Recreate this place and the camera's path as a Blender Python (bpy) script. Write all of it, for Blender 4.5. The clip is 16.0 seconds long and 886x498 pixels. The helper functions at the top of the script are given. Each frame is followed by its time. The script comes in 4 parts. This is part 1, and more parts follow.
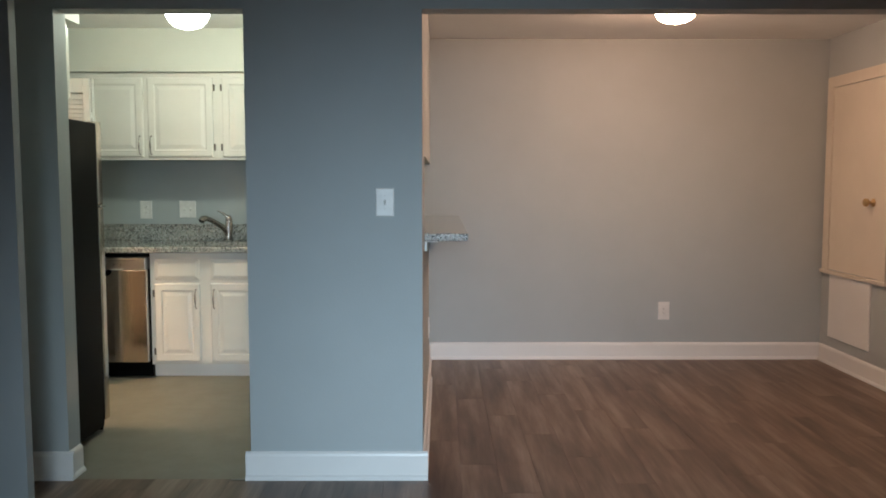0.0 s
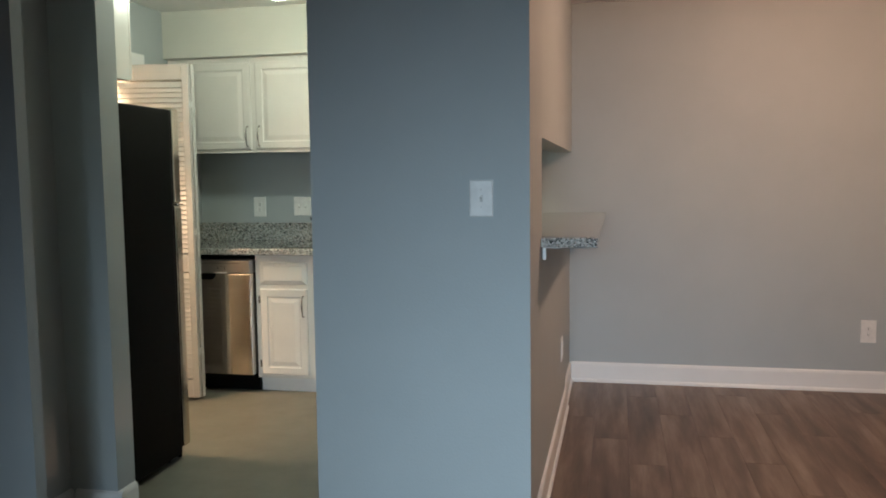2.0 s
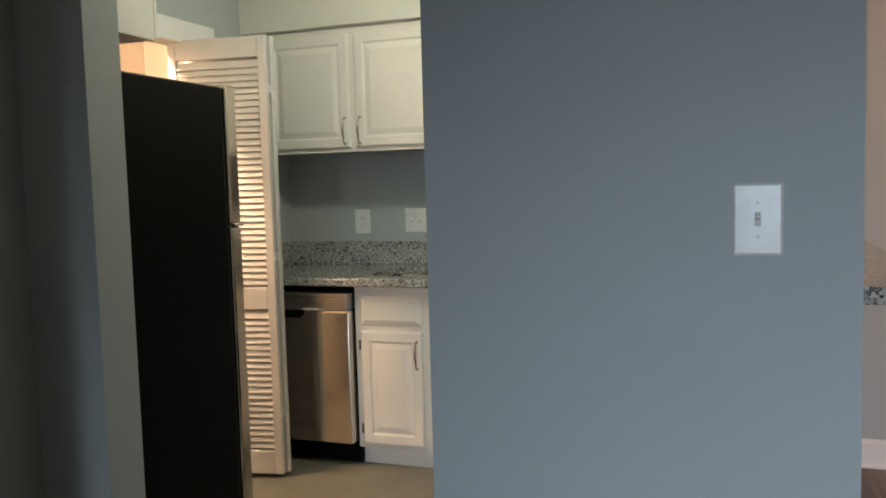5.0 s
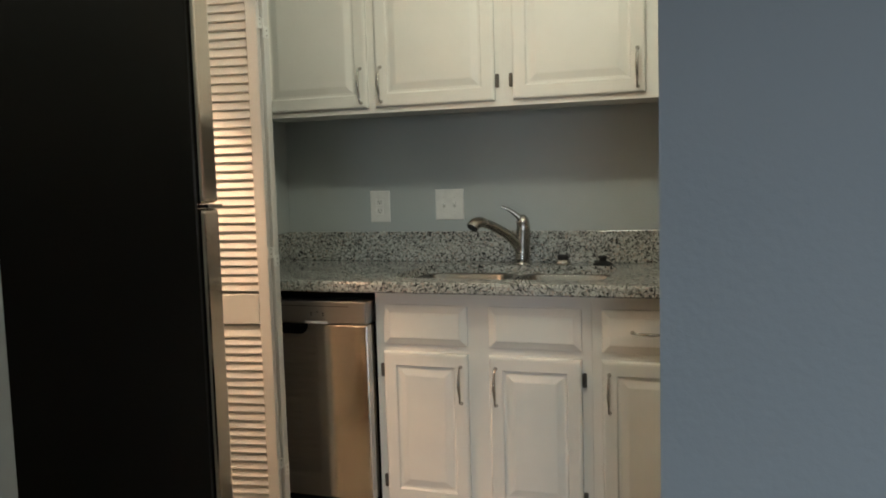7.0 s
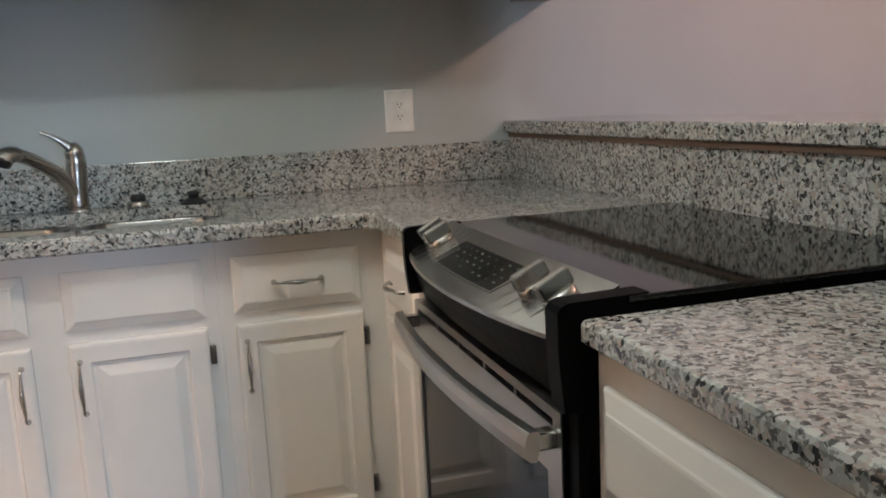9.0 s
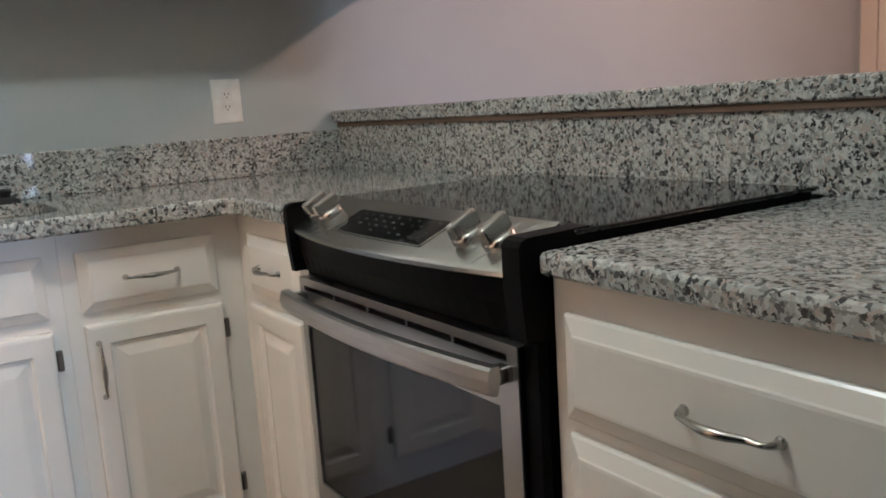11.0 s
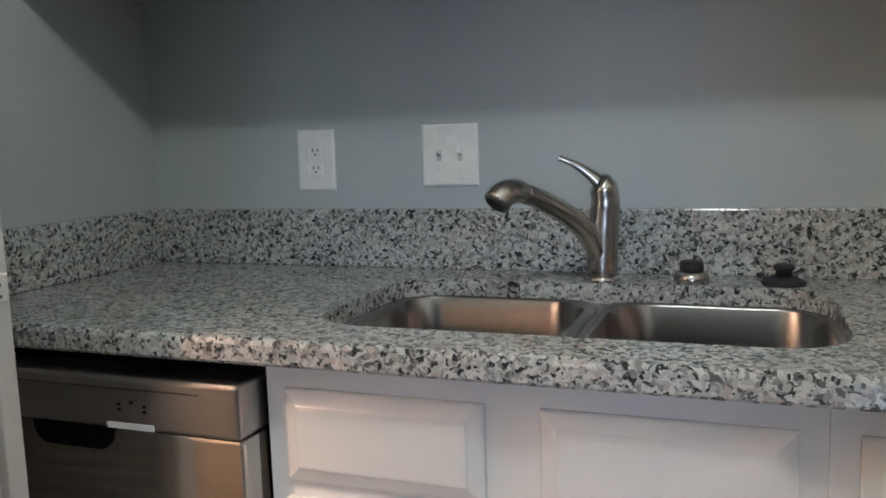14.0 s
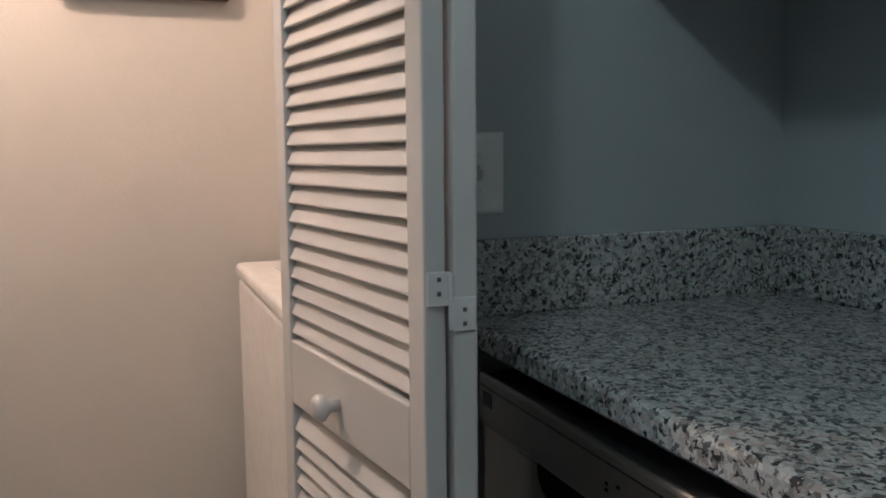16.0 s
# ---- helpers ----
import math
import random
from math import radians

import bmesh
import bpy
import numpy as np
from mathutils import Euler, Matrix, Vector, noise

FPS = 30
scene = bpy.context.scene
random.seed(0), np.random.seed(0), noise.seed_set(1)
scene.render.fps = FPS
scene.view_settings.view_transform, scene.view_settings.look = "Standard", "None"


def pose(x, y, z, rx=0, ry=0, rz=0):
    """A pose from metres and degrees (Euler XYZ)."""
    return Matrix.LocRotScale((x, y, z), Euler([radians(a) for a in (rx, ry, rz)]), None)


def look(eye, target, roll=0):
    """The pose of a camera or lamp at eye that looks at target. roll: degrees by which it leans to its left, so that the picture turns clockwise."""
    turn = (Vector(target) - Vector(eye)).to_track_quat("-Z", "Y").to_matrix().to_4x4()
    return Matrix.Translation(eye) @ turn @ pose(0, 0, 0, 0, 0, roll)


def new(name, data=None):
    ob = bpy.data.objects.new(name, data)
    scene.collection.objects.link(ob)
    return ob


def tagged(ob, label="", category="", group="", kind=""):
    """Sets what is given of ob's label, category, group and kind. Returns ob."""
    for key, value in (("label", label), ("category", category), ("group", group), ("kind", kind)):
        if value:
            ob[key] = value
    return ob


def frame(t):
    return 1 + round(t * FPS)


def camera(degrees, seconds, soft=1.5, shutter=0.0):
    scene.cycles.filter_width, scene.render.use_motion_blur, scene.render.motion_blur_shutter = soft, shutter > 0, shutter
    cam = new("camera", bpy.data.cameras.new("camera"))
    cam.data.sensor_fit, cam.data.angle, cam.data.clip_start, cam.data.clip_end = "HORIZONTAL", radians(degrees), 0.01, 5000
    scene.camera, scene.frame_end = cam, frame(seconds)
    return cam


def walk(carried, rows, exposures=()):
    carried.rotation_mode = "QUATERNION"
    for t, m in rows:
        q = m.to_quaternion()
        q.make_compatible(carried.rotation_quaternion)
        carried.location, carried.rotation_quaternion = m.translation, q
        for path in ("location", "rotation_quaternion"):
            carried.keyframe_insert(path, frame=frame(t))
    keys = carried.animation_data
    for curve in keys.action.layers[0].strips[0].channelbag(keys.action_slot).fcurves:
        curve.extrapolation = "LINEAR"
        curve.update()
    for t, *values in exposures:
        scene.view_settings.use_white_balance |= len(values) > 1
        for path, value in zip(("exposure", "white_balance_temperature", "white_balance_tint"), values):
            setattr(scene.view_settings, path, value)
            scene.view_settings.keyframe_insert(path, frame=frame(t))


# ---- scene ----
cam = camera(56.4, 16.0, soft=1.8)
PATH = [
    (0, (2.711, -6.345, 1.375), (2.715, -4.351, 1.213), 0.0),
    (0.5, (2.786, -6.057, 1.367), (2.776, -4.064, 1.207), -0.0),
    (1, (2.851, -5.871, 1.372), (2.813, -3.878, 1.201), -0.9),
    (1.5, (2.937, -5.651, 1.368), (2.651, -3.678, 1.207), -0.9),
    (2, (2.92, -5.45, 1.359), (2.507, -3.501, 1.185), -0.7),
    (2.5, (2.848, -5.211, 1.366), (2.387, -3.272, 1.199), -0.8),
    (3, (2.809, -4.987, 1.357), (2.327, -3.053, 1.19), -1.2),
    (3.5, (2.781, -4.767, 1.36), (2.181, -2.867, 1.195), -0.5),
    (4, (2.686, -4.574, 1.363), (2.016, -2.696, 1.203), -0.4),
    (4.5, (2.557, -4.373, 1.375), (1.887, -2.495, 1.218), -1.3),
    (5, (2.431, -4.163, 1.362), (1.749, -2.289, 1.203), -1.6),
    (5.2, (2.384, -4.067, 1.364), (1.676, -2.203, 1.208), -1.6),
    (7.3, (1.801, -3.181, 1.292), (1.174, -1.289, 1.101), -1.7),
    (7.5, (1.745, -3.1, 1.292), (1.227, -1.176, 1.084), -1.5),
    (8, (1.6, -2.955, 1.254), (1.574, -0.971, 1.0), -2.4),
    (8.5, (1.514, -2.781, 1.191), (1.787, -0.826, 0.873), -4.0),
    (9, (1.421, -2.672, 1.175), (1.983, -0.783, 0.836), -2.8),
    (9.2, (1.374, -2.637, 1.178), (2.12, -0.815, 0.828), -2.5),
    (11.3, (1.179, -2.584, 1.102), (2.255, -0.932, 0.765), -3.7),
    (11.5, (1.207, -2.518, 1.111), (2.228, -0.831, 0.778), -3.5),
    (12, (1.283, -2.36, 1.125), (2.08, -0.554, 0.803), -2.9),
    (12.5, (1.29, -2.151, 1.136), (1.808, -0.244, 0.826), -3.2),
    (13, (1.286, -1.949, 1.161), (1.555, 0.01, 0.864), -3.1),
    (13.5, (1.34, -1.789, 1.174), (1.045, 0.168, 0.887), -2.5),
    (14, (1.361, -1.65, 1.195), (0.665, 0.207, 0.937), -1.8),
    (14.5, (1.292, -1.486, 1.184), (0.308, 0.237, 0.926), -1.6),
    (15, (1.252, -1.375, 1.198), (-0.077, 0.097, 0.944), -1.4),
    (15.5, (1.264, -1.238, 1.2), (-0.423, -0.19, 0.966), -0.5),
    (16, (1.25, -1.183, 1.194), (-0.602, -0.464, 0.965), -0.5),
]
# exposure in stops, white balance in kelvin and tint
LIGHT_ROWS = [
    (0.0, 0.05, 6100, 5), (1.5, -0.02, 6100, 5), (3.5, -0.15, 6200, 8), (5.0, -0.2, 6500, 11), (7.5, -0.36, 6500, 12), (9.0, 0.05, 5700, 18),
    (11.5, 0.18, 5500, 17), (12.5, 0.18, 5450, 17), (13.5, 0.04, 5600, 18), (14.5, 0.02, 5550, 20), (15.0, -0.2, 5300, 18), (15.5, -0.55, 5150, 14), (16.0, -0.95, 4950, 13),
]
walk(cam, [(t, look(eye, target, roll)) for t, eye, target, roll in PATH], LIGHT_ROWS)

# ---- world and light ----
world = bpy.data.worlds.new("world")
scene.world = world
world.use_nodes = True
wn = world.node_tree
sky = wn.nodes.new("ShaderNodeTexSky")
sky.sky_type = 'NISHITA'
sky.sun_disc = False
sky.sun_elevation = radians(40)
sky.sun_rotation = radians(200)
wn.links.new(sky.outputs[0], wn.nodes["Background"].inputs[0])
wn.nodes["Background"].inputs[1].default_value = 0.12


def lamp(name, kind, m, energy, colour, **more):
    data = bpy.data.lights.new(name, kind)
    data.energy, data.color = energy, colour
    ob = new(name, data)
    ob.matrix_world = m
    if kind == "AREA":
        data.shape, data.size, data.size_y = "RECTANGLE", more["size"], more["size_y"]
    elif kind == "SUN":
        data.angle = more["angle"]
    else:
        data.shadow_soft_size = more["size"]
    return ob


lamp("sun", "SUN", look((0, 0, 10), (-2, 5.5, 5.3)), 1.0, (1.0, 0.95, 0.88), angle=radians(4))
KITCHEN_LIGHT = (1.245, -1.48)
DINING_LIGHT = (4.06, -1.50)
CLOSET_LIGHT = (-0.30, -1.745)
# the bulbs inside the frosted domes
lamp("kitchen_bulb", "POINT", pose(*KITCHEN_LIGHT, 2.32), 12, (0.97, 1.0, 0.80), size=0.035)
lamp("dining_bulb", "POINT", pose(*DINING_LIGHT, 2.34), 18, (1.0, 0.485, 0.36), size=0.035)
# daylight in the window of the living room
day = lamp("window_daylight", "AREA", look((2.95, -8.03, 1.33), (2.75, -2.6, 0.05)), 15.5, (0.71, 0.85, 0.97), size=0.9, size_y=1.16)
day.data.spread = radians(48)

# ---- materials ----


def shader(name, rough=0.5, metal=0.0):
    m = bpy.data.materials.new(name)
    m.use_nodes = True
    t = m.node_tree
    b = t.nodes["Principled BSDF"]
    b.inputs["Roughness"].default_value = rough
    b.inputs["Metallic"].default_value = metal
    return m, t, b


def node(t, kind, **values):
    n = t.nodes.new(kind)
    for key, value in values.items():
        n.inputs[key.replace("_", " ")].default_value = value
    return n


def ramp(t, source, stops, constant=False):
    r = t.nodes.new("ShaderNodeValToRGB")
    r.color_ramp.interpolation = "CONSTANT" if constant else "LINEAR"
    while len(r.color_ramp.elements) < len(stops):
        r.color_ramp.elements.new(0.5)
    for e, (p, c) in zip(r.color_ramp.elements, stops):
        e.position, e.color = p, (*c, 1)
    t.links.new(source, r.inputs[0])
    return r.outputs[0]


def coords(t, scale=(1, 1, 1), kind="Object"):
    c = t.nodes.new("ShaderNodeTexCoord")
    m = t.nodes.new("ShaderNodeMapping")
    m.inputs["Scale"].default_value = scale
    t.links.new(c.outputs[kind], m.inputs[0])
    return m.outputs[0]


def noise_of(t, at, scale, detail=3.0, rough=0.5):
    n = node(t, "ShaderNodeTexNoise", Scale=scale, Detail=detail, Roughness=rough)
    t.links.new(at, n.inputs["Vector"])
    return n.outputs["Fac"]


def bump(t, b, height, strength, distance):
    n = node(t, "ShaderNodeBump", Strength=strength, Distance=distance)
    t.links.new(height, n.inputs["Height"])
    t.links.new(n.outputs[0], b.inputs["Normal"])


def paint(name, colour, rough=0.5, grain=0.25, scale=90, vary=0.06):
    """Rolled or brushed paint: faint tone patches and an orange-peel relief."""
    m, t, b = shader(name, rough)
    at = coords(t)
    lo = tuple(c * (1 - vary) for c in colour)
    hi = tuple(min(1, c * (1 + vary)) for c in colour)
    t.links.new(ramp(t, noise_of(t, at, 2.3, 5, 0.6), [(0.3, lo), (0.7, hi)]), b.inputs["Base Color"])
    bump(t, b, noise_of(t, at, scale, 3), grain, 0.002)
    return m


def metal(name, colour, rough, along=(1, 1, 60), vary=0.1, base_metal=1.0, relief=0.06):
    """Brushed metal with the brushing drawn out along one axis."""
    m, t, b = shader(name, rough, base_metal)
    f = noise_of(t, coords(t, along), 14, 4, 0.7)
    t.links.new(ramp(t, f, [(0.25, tuple(c * (1 - vary) for c in colour)), (0.75, tuple(min(1, c * (1 + vary)) for c in colour))]), b.inputs["Base Color"])
    r = node(t, "ShaderNodeMapRange", To_Min=rough * 0.8, To_Max=rough * 1.3)
    t.links.new(f, r.inputs[0])
    t.links.new(r.outputs[0], b.inputs["Roughness"])
    bump(t, b, f, relief, 0.001)
    return m


def granite_material():
    """Speckled grey-white granite: pale quartz, grey feldspar, buff patches and black mica."""
    m, t, b = shader("granite", 0.06)
    b.inputs["IOR"].default_value = 1.6
    at = coords(t)
    warp = node(t, "ShaderNodeTexNoise", Scale=95.0, Detail=2.0)
    t.links.new(at, warp.inputs["Vector"])
    mix = t.nodes.new("ShaderNodeMixRGB")
    mix.blend_type = "LINEAR_LIGHT"
    mix.inputs[0].default_value = 0.010
    t.links.new(at, mix.inputs[1])
    t.links.new(warp.outputs["Color"], mix.inputs[2])
    v = node(t, "ShaderNodeTexVoronoi", Scale=165.0)
    t.links.new(mix.outputs[0], v.inputs["Vector"])
    sep = t.nodes.new("ShaderNodeSeparateColor")
    t.links.new(v.outputs["Color"], sep.inputs[0])
    cells = ramp(t, sep.outputs[0], [(0.0, (0.042, 0.044, 0.044)), (0.11, (0.13, 0.135, 0.13)), (0.23, (0.27, 0.275, 0.265)),
                                     (0.40, (0.43, 0.445, 0.425)), (0.66, (0.57, 0.58, 0.56)), (0.9, (0.45, 0.395, 0.355))], True)
    tone = ramp(t, noise_of(t, at, 9, 4), [(0.3, (0.82, 0.82, 0.82)), (0.7, (1.0, 1.0, 1.0))])
    mul = t.nodes.new("ShaderNodeMixRGB")
    mul.blend_type = "MULTIPLY"
    mul.inputs[0].default_value = 1
    t.links.new(cells, mul.inputs[1])
    t.links.new(tone, mul.inputs[2])
    t.links.new(mul.outputs[0], b.inputs["Base Color"])
    return m


def plank_material():
    """Brown wood-look floor planks; each board takes its own tone."""
    m, t, b = shader("plank_wood", 0.42)
    info = t.nodes.new("ShaderNodeObjectInfo")
    at = coords(t)
    add = t.nodes.new("ShaderNodeVectorMath")
    shift = t.nodes.new("ShaderNodeVectorMath")
    shift.operation = "SCALE"
    shift.inputs[0].default_value = (31, 17, 5)
    t.links.new(info.outputs["Random"], shift.inputs["Scale"])
    t.links.new(at, add.inputs[0])
    t.links.new(shift.outputs[0], add.inputs[1])
    st = t.nodes.new("ShaderNodeMapping")
    st.inputs["Scale"].default_value = (6, 0.65, 1)
    t.links.new(add.outputs[0], st.inputs[0])
    g = noise_of(t, st.outputs[0], 1.6, 6, 0.6)
    fine = t.nodes.new("ShaderNodeMapping")
    fine.inputs["Scale"].default_value = (90, 3, 1)
    t.links.new(add.outputs[0], fine.inputs[0])
    f = noise_of(t, fine.outputs[0], 2, 4, 0.6)
    c1 = ramp(t, g, [(0.30, (0.070, 0.042, 0.030)), (0.48, (0.150, 0.100, 0.074)), (0.70, (0.285, 0.215, 0.168))])
    c2 = ramp(t, f, [(0.3, (0.85, 0.85, 0.85)), (0.7, (1, 1, 1))])
    c3 = ramp(t, info.outputs["Random"], [(0, (0.88, 0.86, 0.84)), (1, (1.06, 1.06, 1.06))])
    m1, m2 = t.nodes.new("ShaderNodeMixRGB"), t.nodes.new("ShaderNodeMixRGB")
    for k in (m1, m2):
        k.blend_type = "MULTIPLY"
        k.inputs[0].default_value = 1
    t.links.new(c1, m1.inputs[1]); t.links.new(c2, m1.inputs[2])
    t.links.new(m1.outputs[0], m2.inputs[1]); t.links.new(c3, m2.inputs[2])
    t.links.new(m2.outputs[0], b.inputs["Base Color"])
    bump(t, b, f, 0.12, 0.002)
    return m


def vinyl_material():
    """Buff sheet vinyl with faint mottling and scuffs."""
    m, t, b = shader("sheet_vinyl", 0.5)
    at = coords(t)
    t.links.new(ramp(t, noise_of(t, at, 5, 8, 0.65), [(0.3, (0.165, 0.158, 0.130)), (0.7, (0.215, 0.205, 0.170))]), b.inputs["Base Color"])
    bump(t, b, noise_of(t, at, 160, 2), 0.2, 0.001)
    return m


def plain(name, colour, rough=0.5, metallic=0.0, coat=0.0, gloss=0.5):
    m, t, b = shader(name, rough, metallic)
    f = noise_of(t, coords(t), 30, 4)
    t.links.new(ramp(t, f, [(0.3, tuple(c * 0.93 for c in colour)), (0.7, tuple(min(1, c * 1.05) for c in colour))]), b.inputs["Base Color"])
    b.inputs["Coat Weight"].default_value = coat
    b.inputs["Specular IOR Level"].default_value = gloss
    return m


def glow(name, colour, strength):
    m, t, b = shader(name, 0.3)
    b.inputs["Base Color"].default_value = (0.9, 0.9, 0.88, 1)
    b.inputs["Emission Color"].default_value = (*colour, 1)
    b.inputs["Emission Strength"].default_value = strength
    return m


def glass(name):
    m, t, b = shader(name, 0.02)
    b.inputs["Base Color"].default_value = (1, 1, 1, 1)
    b.inputs["Transmission Weight"].default_value = 1.0
    b.inputs["IOR"].default_value = 1.45
    return m


WALL = paint("grey_wall_paint", (0.425, 0.465, 0.475), 0.6, 0.3, 120, 0.03)
CLOSET_WALL = paint("cream_wall_paint", (0.59, 0.56, 0.51), 0.6, 0.35, 120, 0.04)
CEIL = paint("white_ceiling_paint", (0.84, 0.84, 0.82), 0.8, 0.6, 140, 0.03)
TRIM = paint("white_trim_paint", (0.80, 0.80, 0.79), 0.35, 0.1, 60, 0.03)
CAB = paint("white_cabinet_paint", (0.80, 0.775, 0.73), 0.25, 0.10, 45, 0.04)
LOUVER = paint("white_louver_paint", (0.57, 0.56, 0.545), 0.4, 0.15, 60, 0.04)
PLATE = plain("white_plate_plastic", (0.80, 0.80, 0.78), 0.3)
SLOT = plain("dark_slot", (0.03, 0.03, 0.03), 0.6)
GRANITE = granite_material()
PLANK = plank_material()
VINYL = vinyl_material()
STEEL = metal("brushed_stainless_steel", (0.48, 0.46, 0.445), 0.30, (2, 2, 60), 0.06)
# upright brushing; the warm tint adds to the closet's orange reflection in the dishwasher
STEEL_V = metal("warm_tinted_upright_steel", (0.62, 0.56, 0.50), 0.12, (60, 60, 1), 0.06, 1.0, 0.012)
NICKEL = metal("brushed_nickel", (0.48, 0.46, 0.43), 0.22, (30, 30, 30), 0.06)
PANEL_STEEL = metal("panel_steel", (0.46, 0.455, 0.445), 0.22, (30, 1.5, 60), 0.05)
DARK_STEEL = metal("dark_brushed_steel", (0.16, 0.15, 0.145), 0.32, (60, 1, 1))
SINK = metal("satin_sink_steel", (0.31, 0.302, 0.295), 0.20, (50, 3, 3))
BLACK_SIDE = plain("black_appliance_enamel", (0.0035, 0.0033, 0.003), 0.45, 0, 0, 0.06)
BLACK = plain("black_plastic", (0.004, 0.004, 0.004), 0.42, 0, 0, 0.05)
BLACK_GLASS = plain("black_ceramic_glass", (0.007, 0.007, 0.007), 0.05, 0, 0)
OVEN_GLASS = plain("smoked_oven_glass", (0.007, 0.006, 0.006), 0.05, 0, 0)
BRASS = metal("worn_brass", (0.62, 0.45, 0.24), 0.3, (20, 20, 20), 0.1)
RUBBER = plain("black_rubber", (0.015, 0.015, 0.015), 0.7)
WASHER = plain("white_enamel", (0.80, 0.78, 0.75), 0.3)
HINGE = plain("painted_hinge_metal", (0.66, 0.66, 0.65), 0.4)
IRON = metal("dark_hinge_metal", (0.20, 0.18, 0.16), 0.4, (20, 20, 20))
DOME_K = glow("lit_white_glass", (0.97, 1.0, 0.80), 17)
DOME_D = glow("lit_warm_glass", (1.0, 0.62, 0.38), 55)
BULB = glow("lit_bulb_glass", (1.0, 0.63, 0.37), 2650)

# ---- mesh helpers ----


def box(bm, x0, x1, y0, y1, z0, z1):
    vs = [bm.verts.new((x, y, z)) for x in (x0, x1) for y in (y0, y1) for z in (z0, z1)]
    for q in ((0, 1, 3, 2), (4, 6, 7, 5), (0, 4, 5, 1), (2, 3, 7, 6), (0, 2, 6, 4), (1, 5, 7, 3)):
        bm.faces.new([vs[i] for i in q])
    return vs


def rounded(x0, x1, y0, y1, z0, z1, r=0.003, seg=2):
    bm = bmesh.new()
    box(bm, x0, x1, y0, y1, z0, z1)
    bmesh.ops.recalc_face_normals(bm, faces=bm.faces)
    if r:
        bmesh.ops.bevel(bm, geom=bm.edges[:], offset=r, segments=seg, profile=0.5, affect='EDGES')
    return bm


def boxes(*spans):
    bm = bmesh.new()
    for s in spans:
        box(bm, *s)
    bmesh.ops.recalc_face_normals(bm, faces=bm.faces)
    return bm


def link(name, bm, material, smooth=False):
    me = bpy.data.meshes.new(name)
    bm.to_mesh(me)
    bm.free()
    me.materials.append(material)
    if smooth:
        for p in me.polygons:
            p.use_smooth = True
    return new(name, me)


def world_of(ob):
    return world_of(ob.parent) @ ob.matrix_parent_inverse @ ob.matrix_basis if ob.parent else ob.matrix_basis.copy()


def part(name, bm, material, parent, label="", smooth=False):
    ob = link(name, bm, material, smooth)
    ob.parent = parent
    ob.matrix_parent_inverse = world_of(parent).inverted()
    if label:
        tagged(ob, label)
    return ob


def thing(name, place, label, category, group="", turn=0, kind=""):
    """An Empty at the thing's base, which parents its parts; parts are built in its own axes."""
    ob = new(name)
    ob.matrix_world = pose(*place, 0, 0, turn)
    return tagged(ob, label, category, group, kind)


def structure(name, bm, material, label, category):
    return tagged(link(name, bm, material), label, category, kind="structure")


def lathe(profile, steps=32):
    """A turned body about z from (radius, height) pairs."""
    bm = bmesh.new()
    rings = []
    for r, z in profile:
        rings.append([bm.verts.new((r * math.cos(2 * math.pi * i / steps), r * math.sin(2 * math.pi * i / steps), z)) for i in range(steps)])
    for a, b in zip(rings, rings[1:]):
        for i in range(steps):
            bm.faces.new((a[i], a[(i + 1) % steps], b[(i + 1) % steps], b[i]))
    bm.faces.new(rings[0][::-1])
    bm.faces.new(rings[-1])
    bmesh.ops.recalc_face_normals(bm, faces=bm.faces)
    return bm


def tube(points, radii, steps=14, flat=1.0):
    """A bent bar through points, with a radius at each; flat squeezes it along the second cross axis."""
    bm = bmesh.new()
    pts = [Vector(p) for p in points]
    rings = []
    side = None
    for i, p in enumerate(pts):
        d = (pts[min(i + 1, len(pts) - 1)] - pts[max(i - 1, 0)]).normalized()
        if side is None:
            side = d.orthogonal().normalized()
        side = (side - d * side.dot(d)).normalized()
        up = d.cross(side)
        r = radii[i] if isinstance(radii, (list, tuple)) else radii
        rings.append([bm.verts.new(p + side * r * math.cos(2 * math.pi * k / steps) + up * r * flat * math.sin(2 * math.pi * k / steps)) for k in range(steps)])
    for a, b in zip(rings, rings[1:]):
        for k in range(steps):
            bm.faces.new((a[k], a[(k + 1) % steps], b[(k + 1) % steps], b[k]))
    bm.faces.new(rings[0][::-1])
    bm.faces.new(rings[-1])
    bmesh.ops.recalc_face_normals(bm, faces=bm.faces)
    return bm


def spline(points, n=8):
    """Smooth points through the given ones."""
    p = [Vector(q) for q in points]
    p = [2 * p[0] - p[1]] + p + [2 * p[-1] - p[-2]]
    out = []
    for i in range(1, len(p) - 2):
        for k in range(n):
            t = k / n
            a, b, c, d = p[i - 1:i + 3]
            out.append(0.5 * (2 * b + (c - a) * t + (2 * a - 5 * b + 4 * c - d) * t * t + (3 * b - a - 3 * c + d) * t ** 3))
    return out + [p[-2]]


def merge(*parts):
    """Joins bmeshes into the first."""
    first = parts[0]
    for other in parts[1:]:
        me = bpy.data.meshes.new("join")
        other.to_mesh(me)
        other.free()
        first.from_mesh(me)
        bpy.data.meshes.remove(me)
    return first


# ---- the large structure ----
CEILING = 2.45
FRONT, BACK = -2.606, -2.486          # faces of the wall between living room and kitchen
BEAM = 2.14
PILLAR_L, PILLAR_R = 1.83, 2.625
JAMB = 0.988
STUB = 0.78
RIGHT = 5.652
HALF_L, HALF_R = 2.49, 2.625          # the half wall between kitchen and dining room
SILL, HEAD = 1.078, 1.51
OPEN_Y = -2.15
REAR = -8.2
LEFT_ROOM = -3.6
COUNTER = 0.926

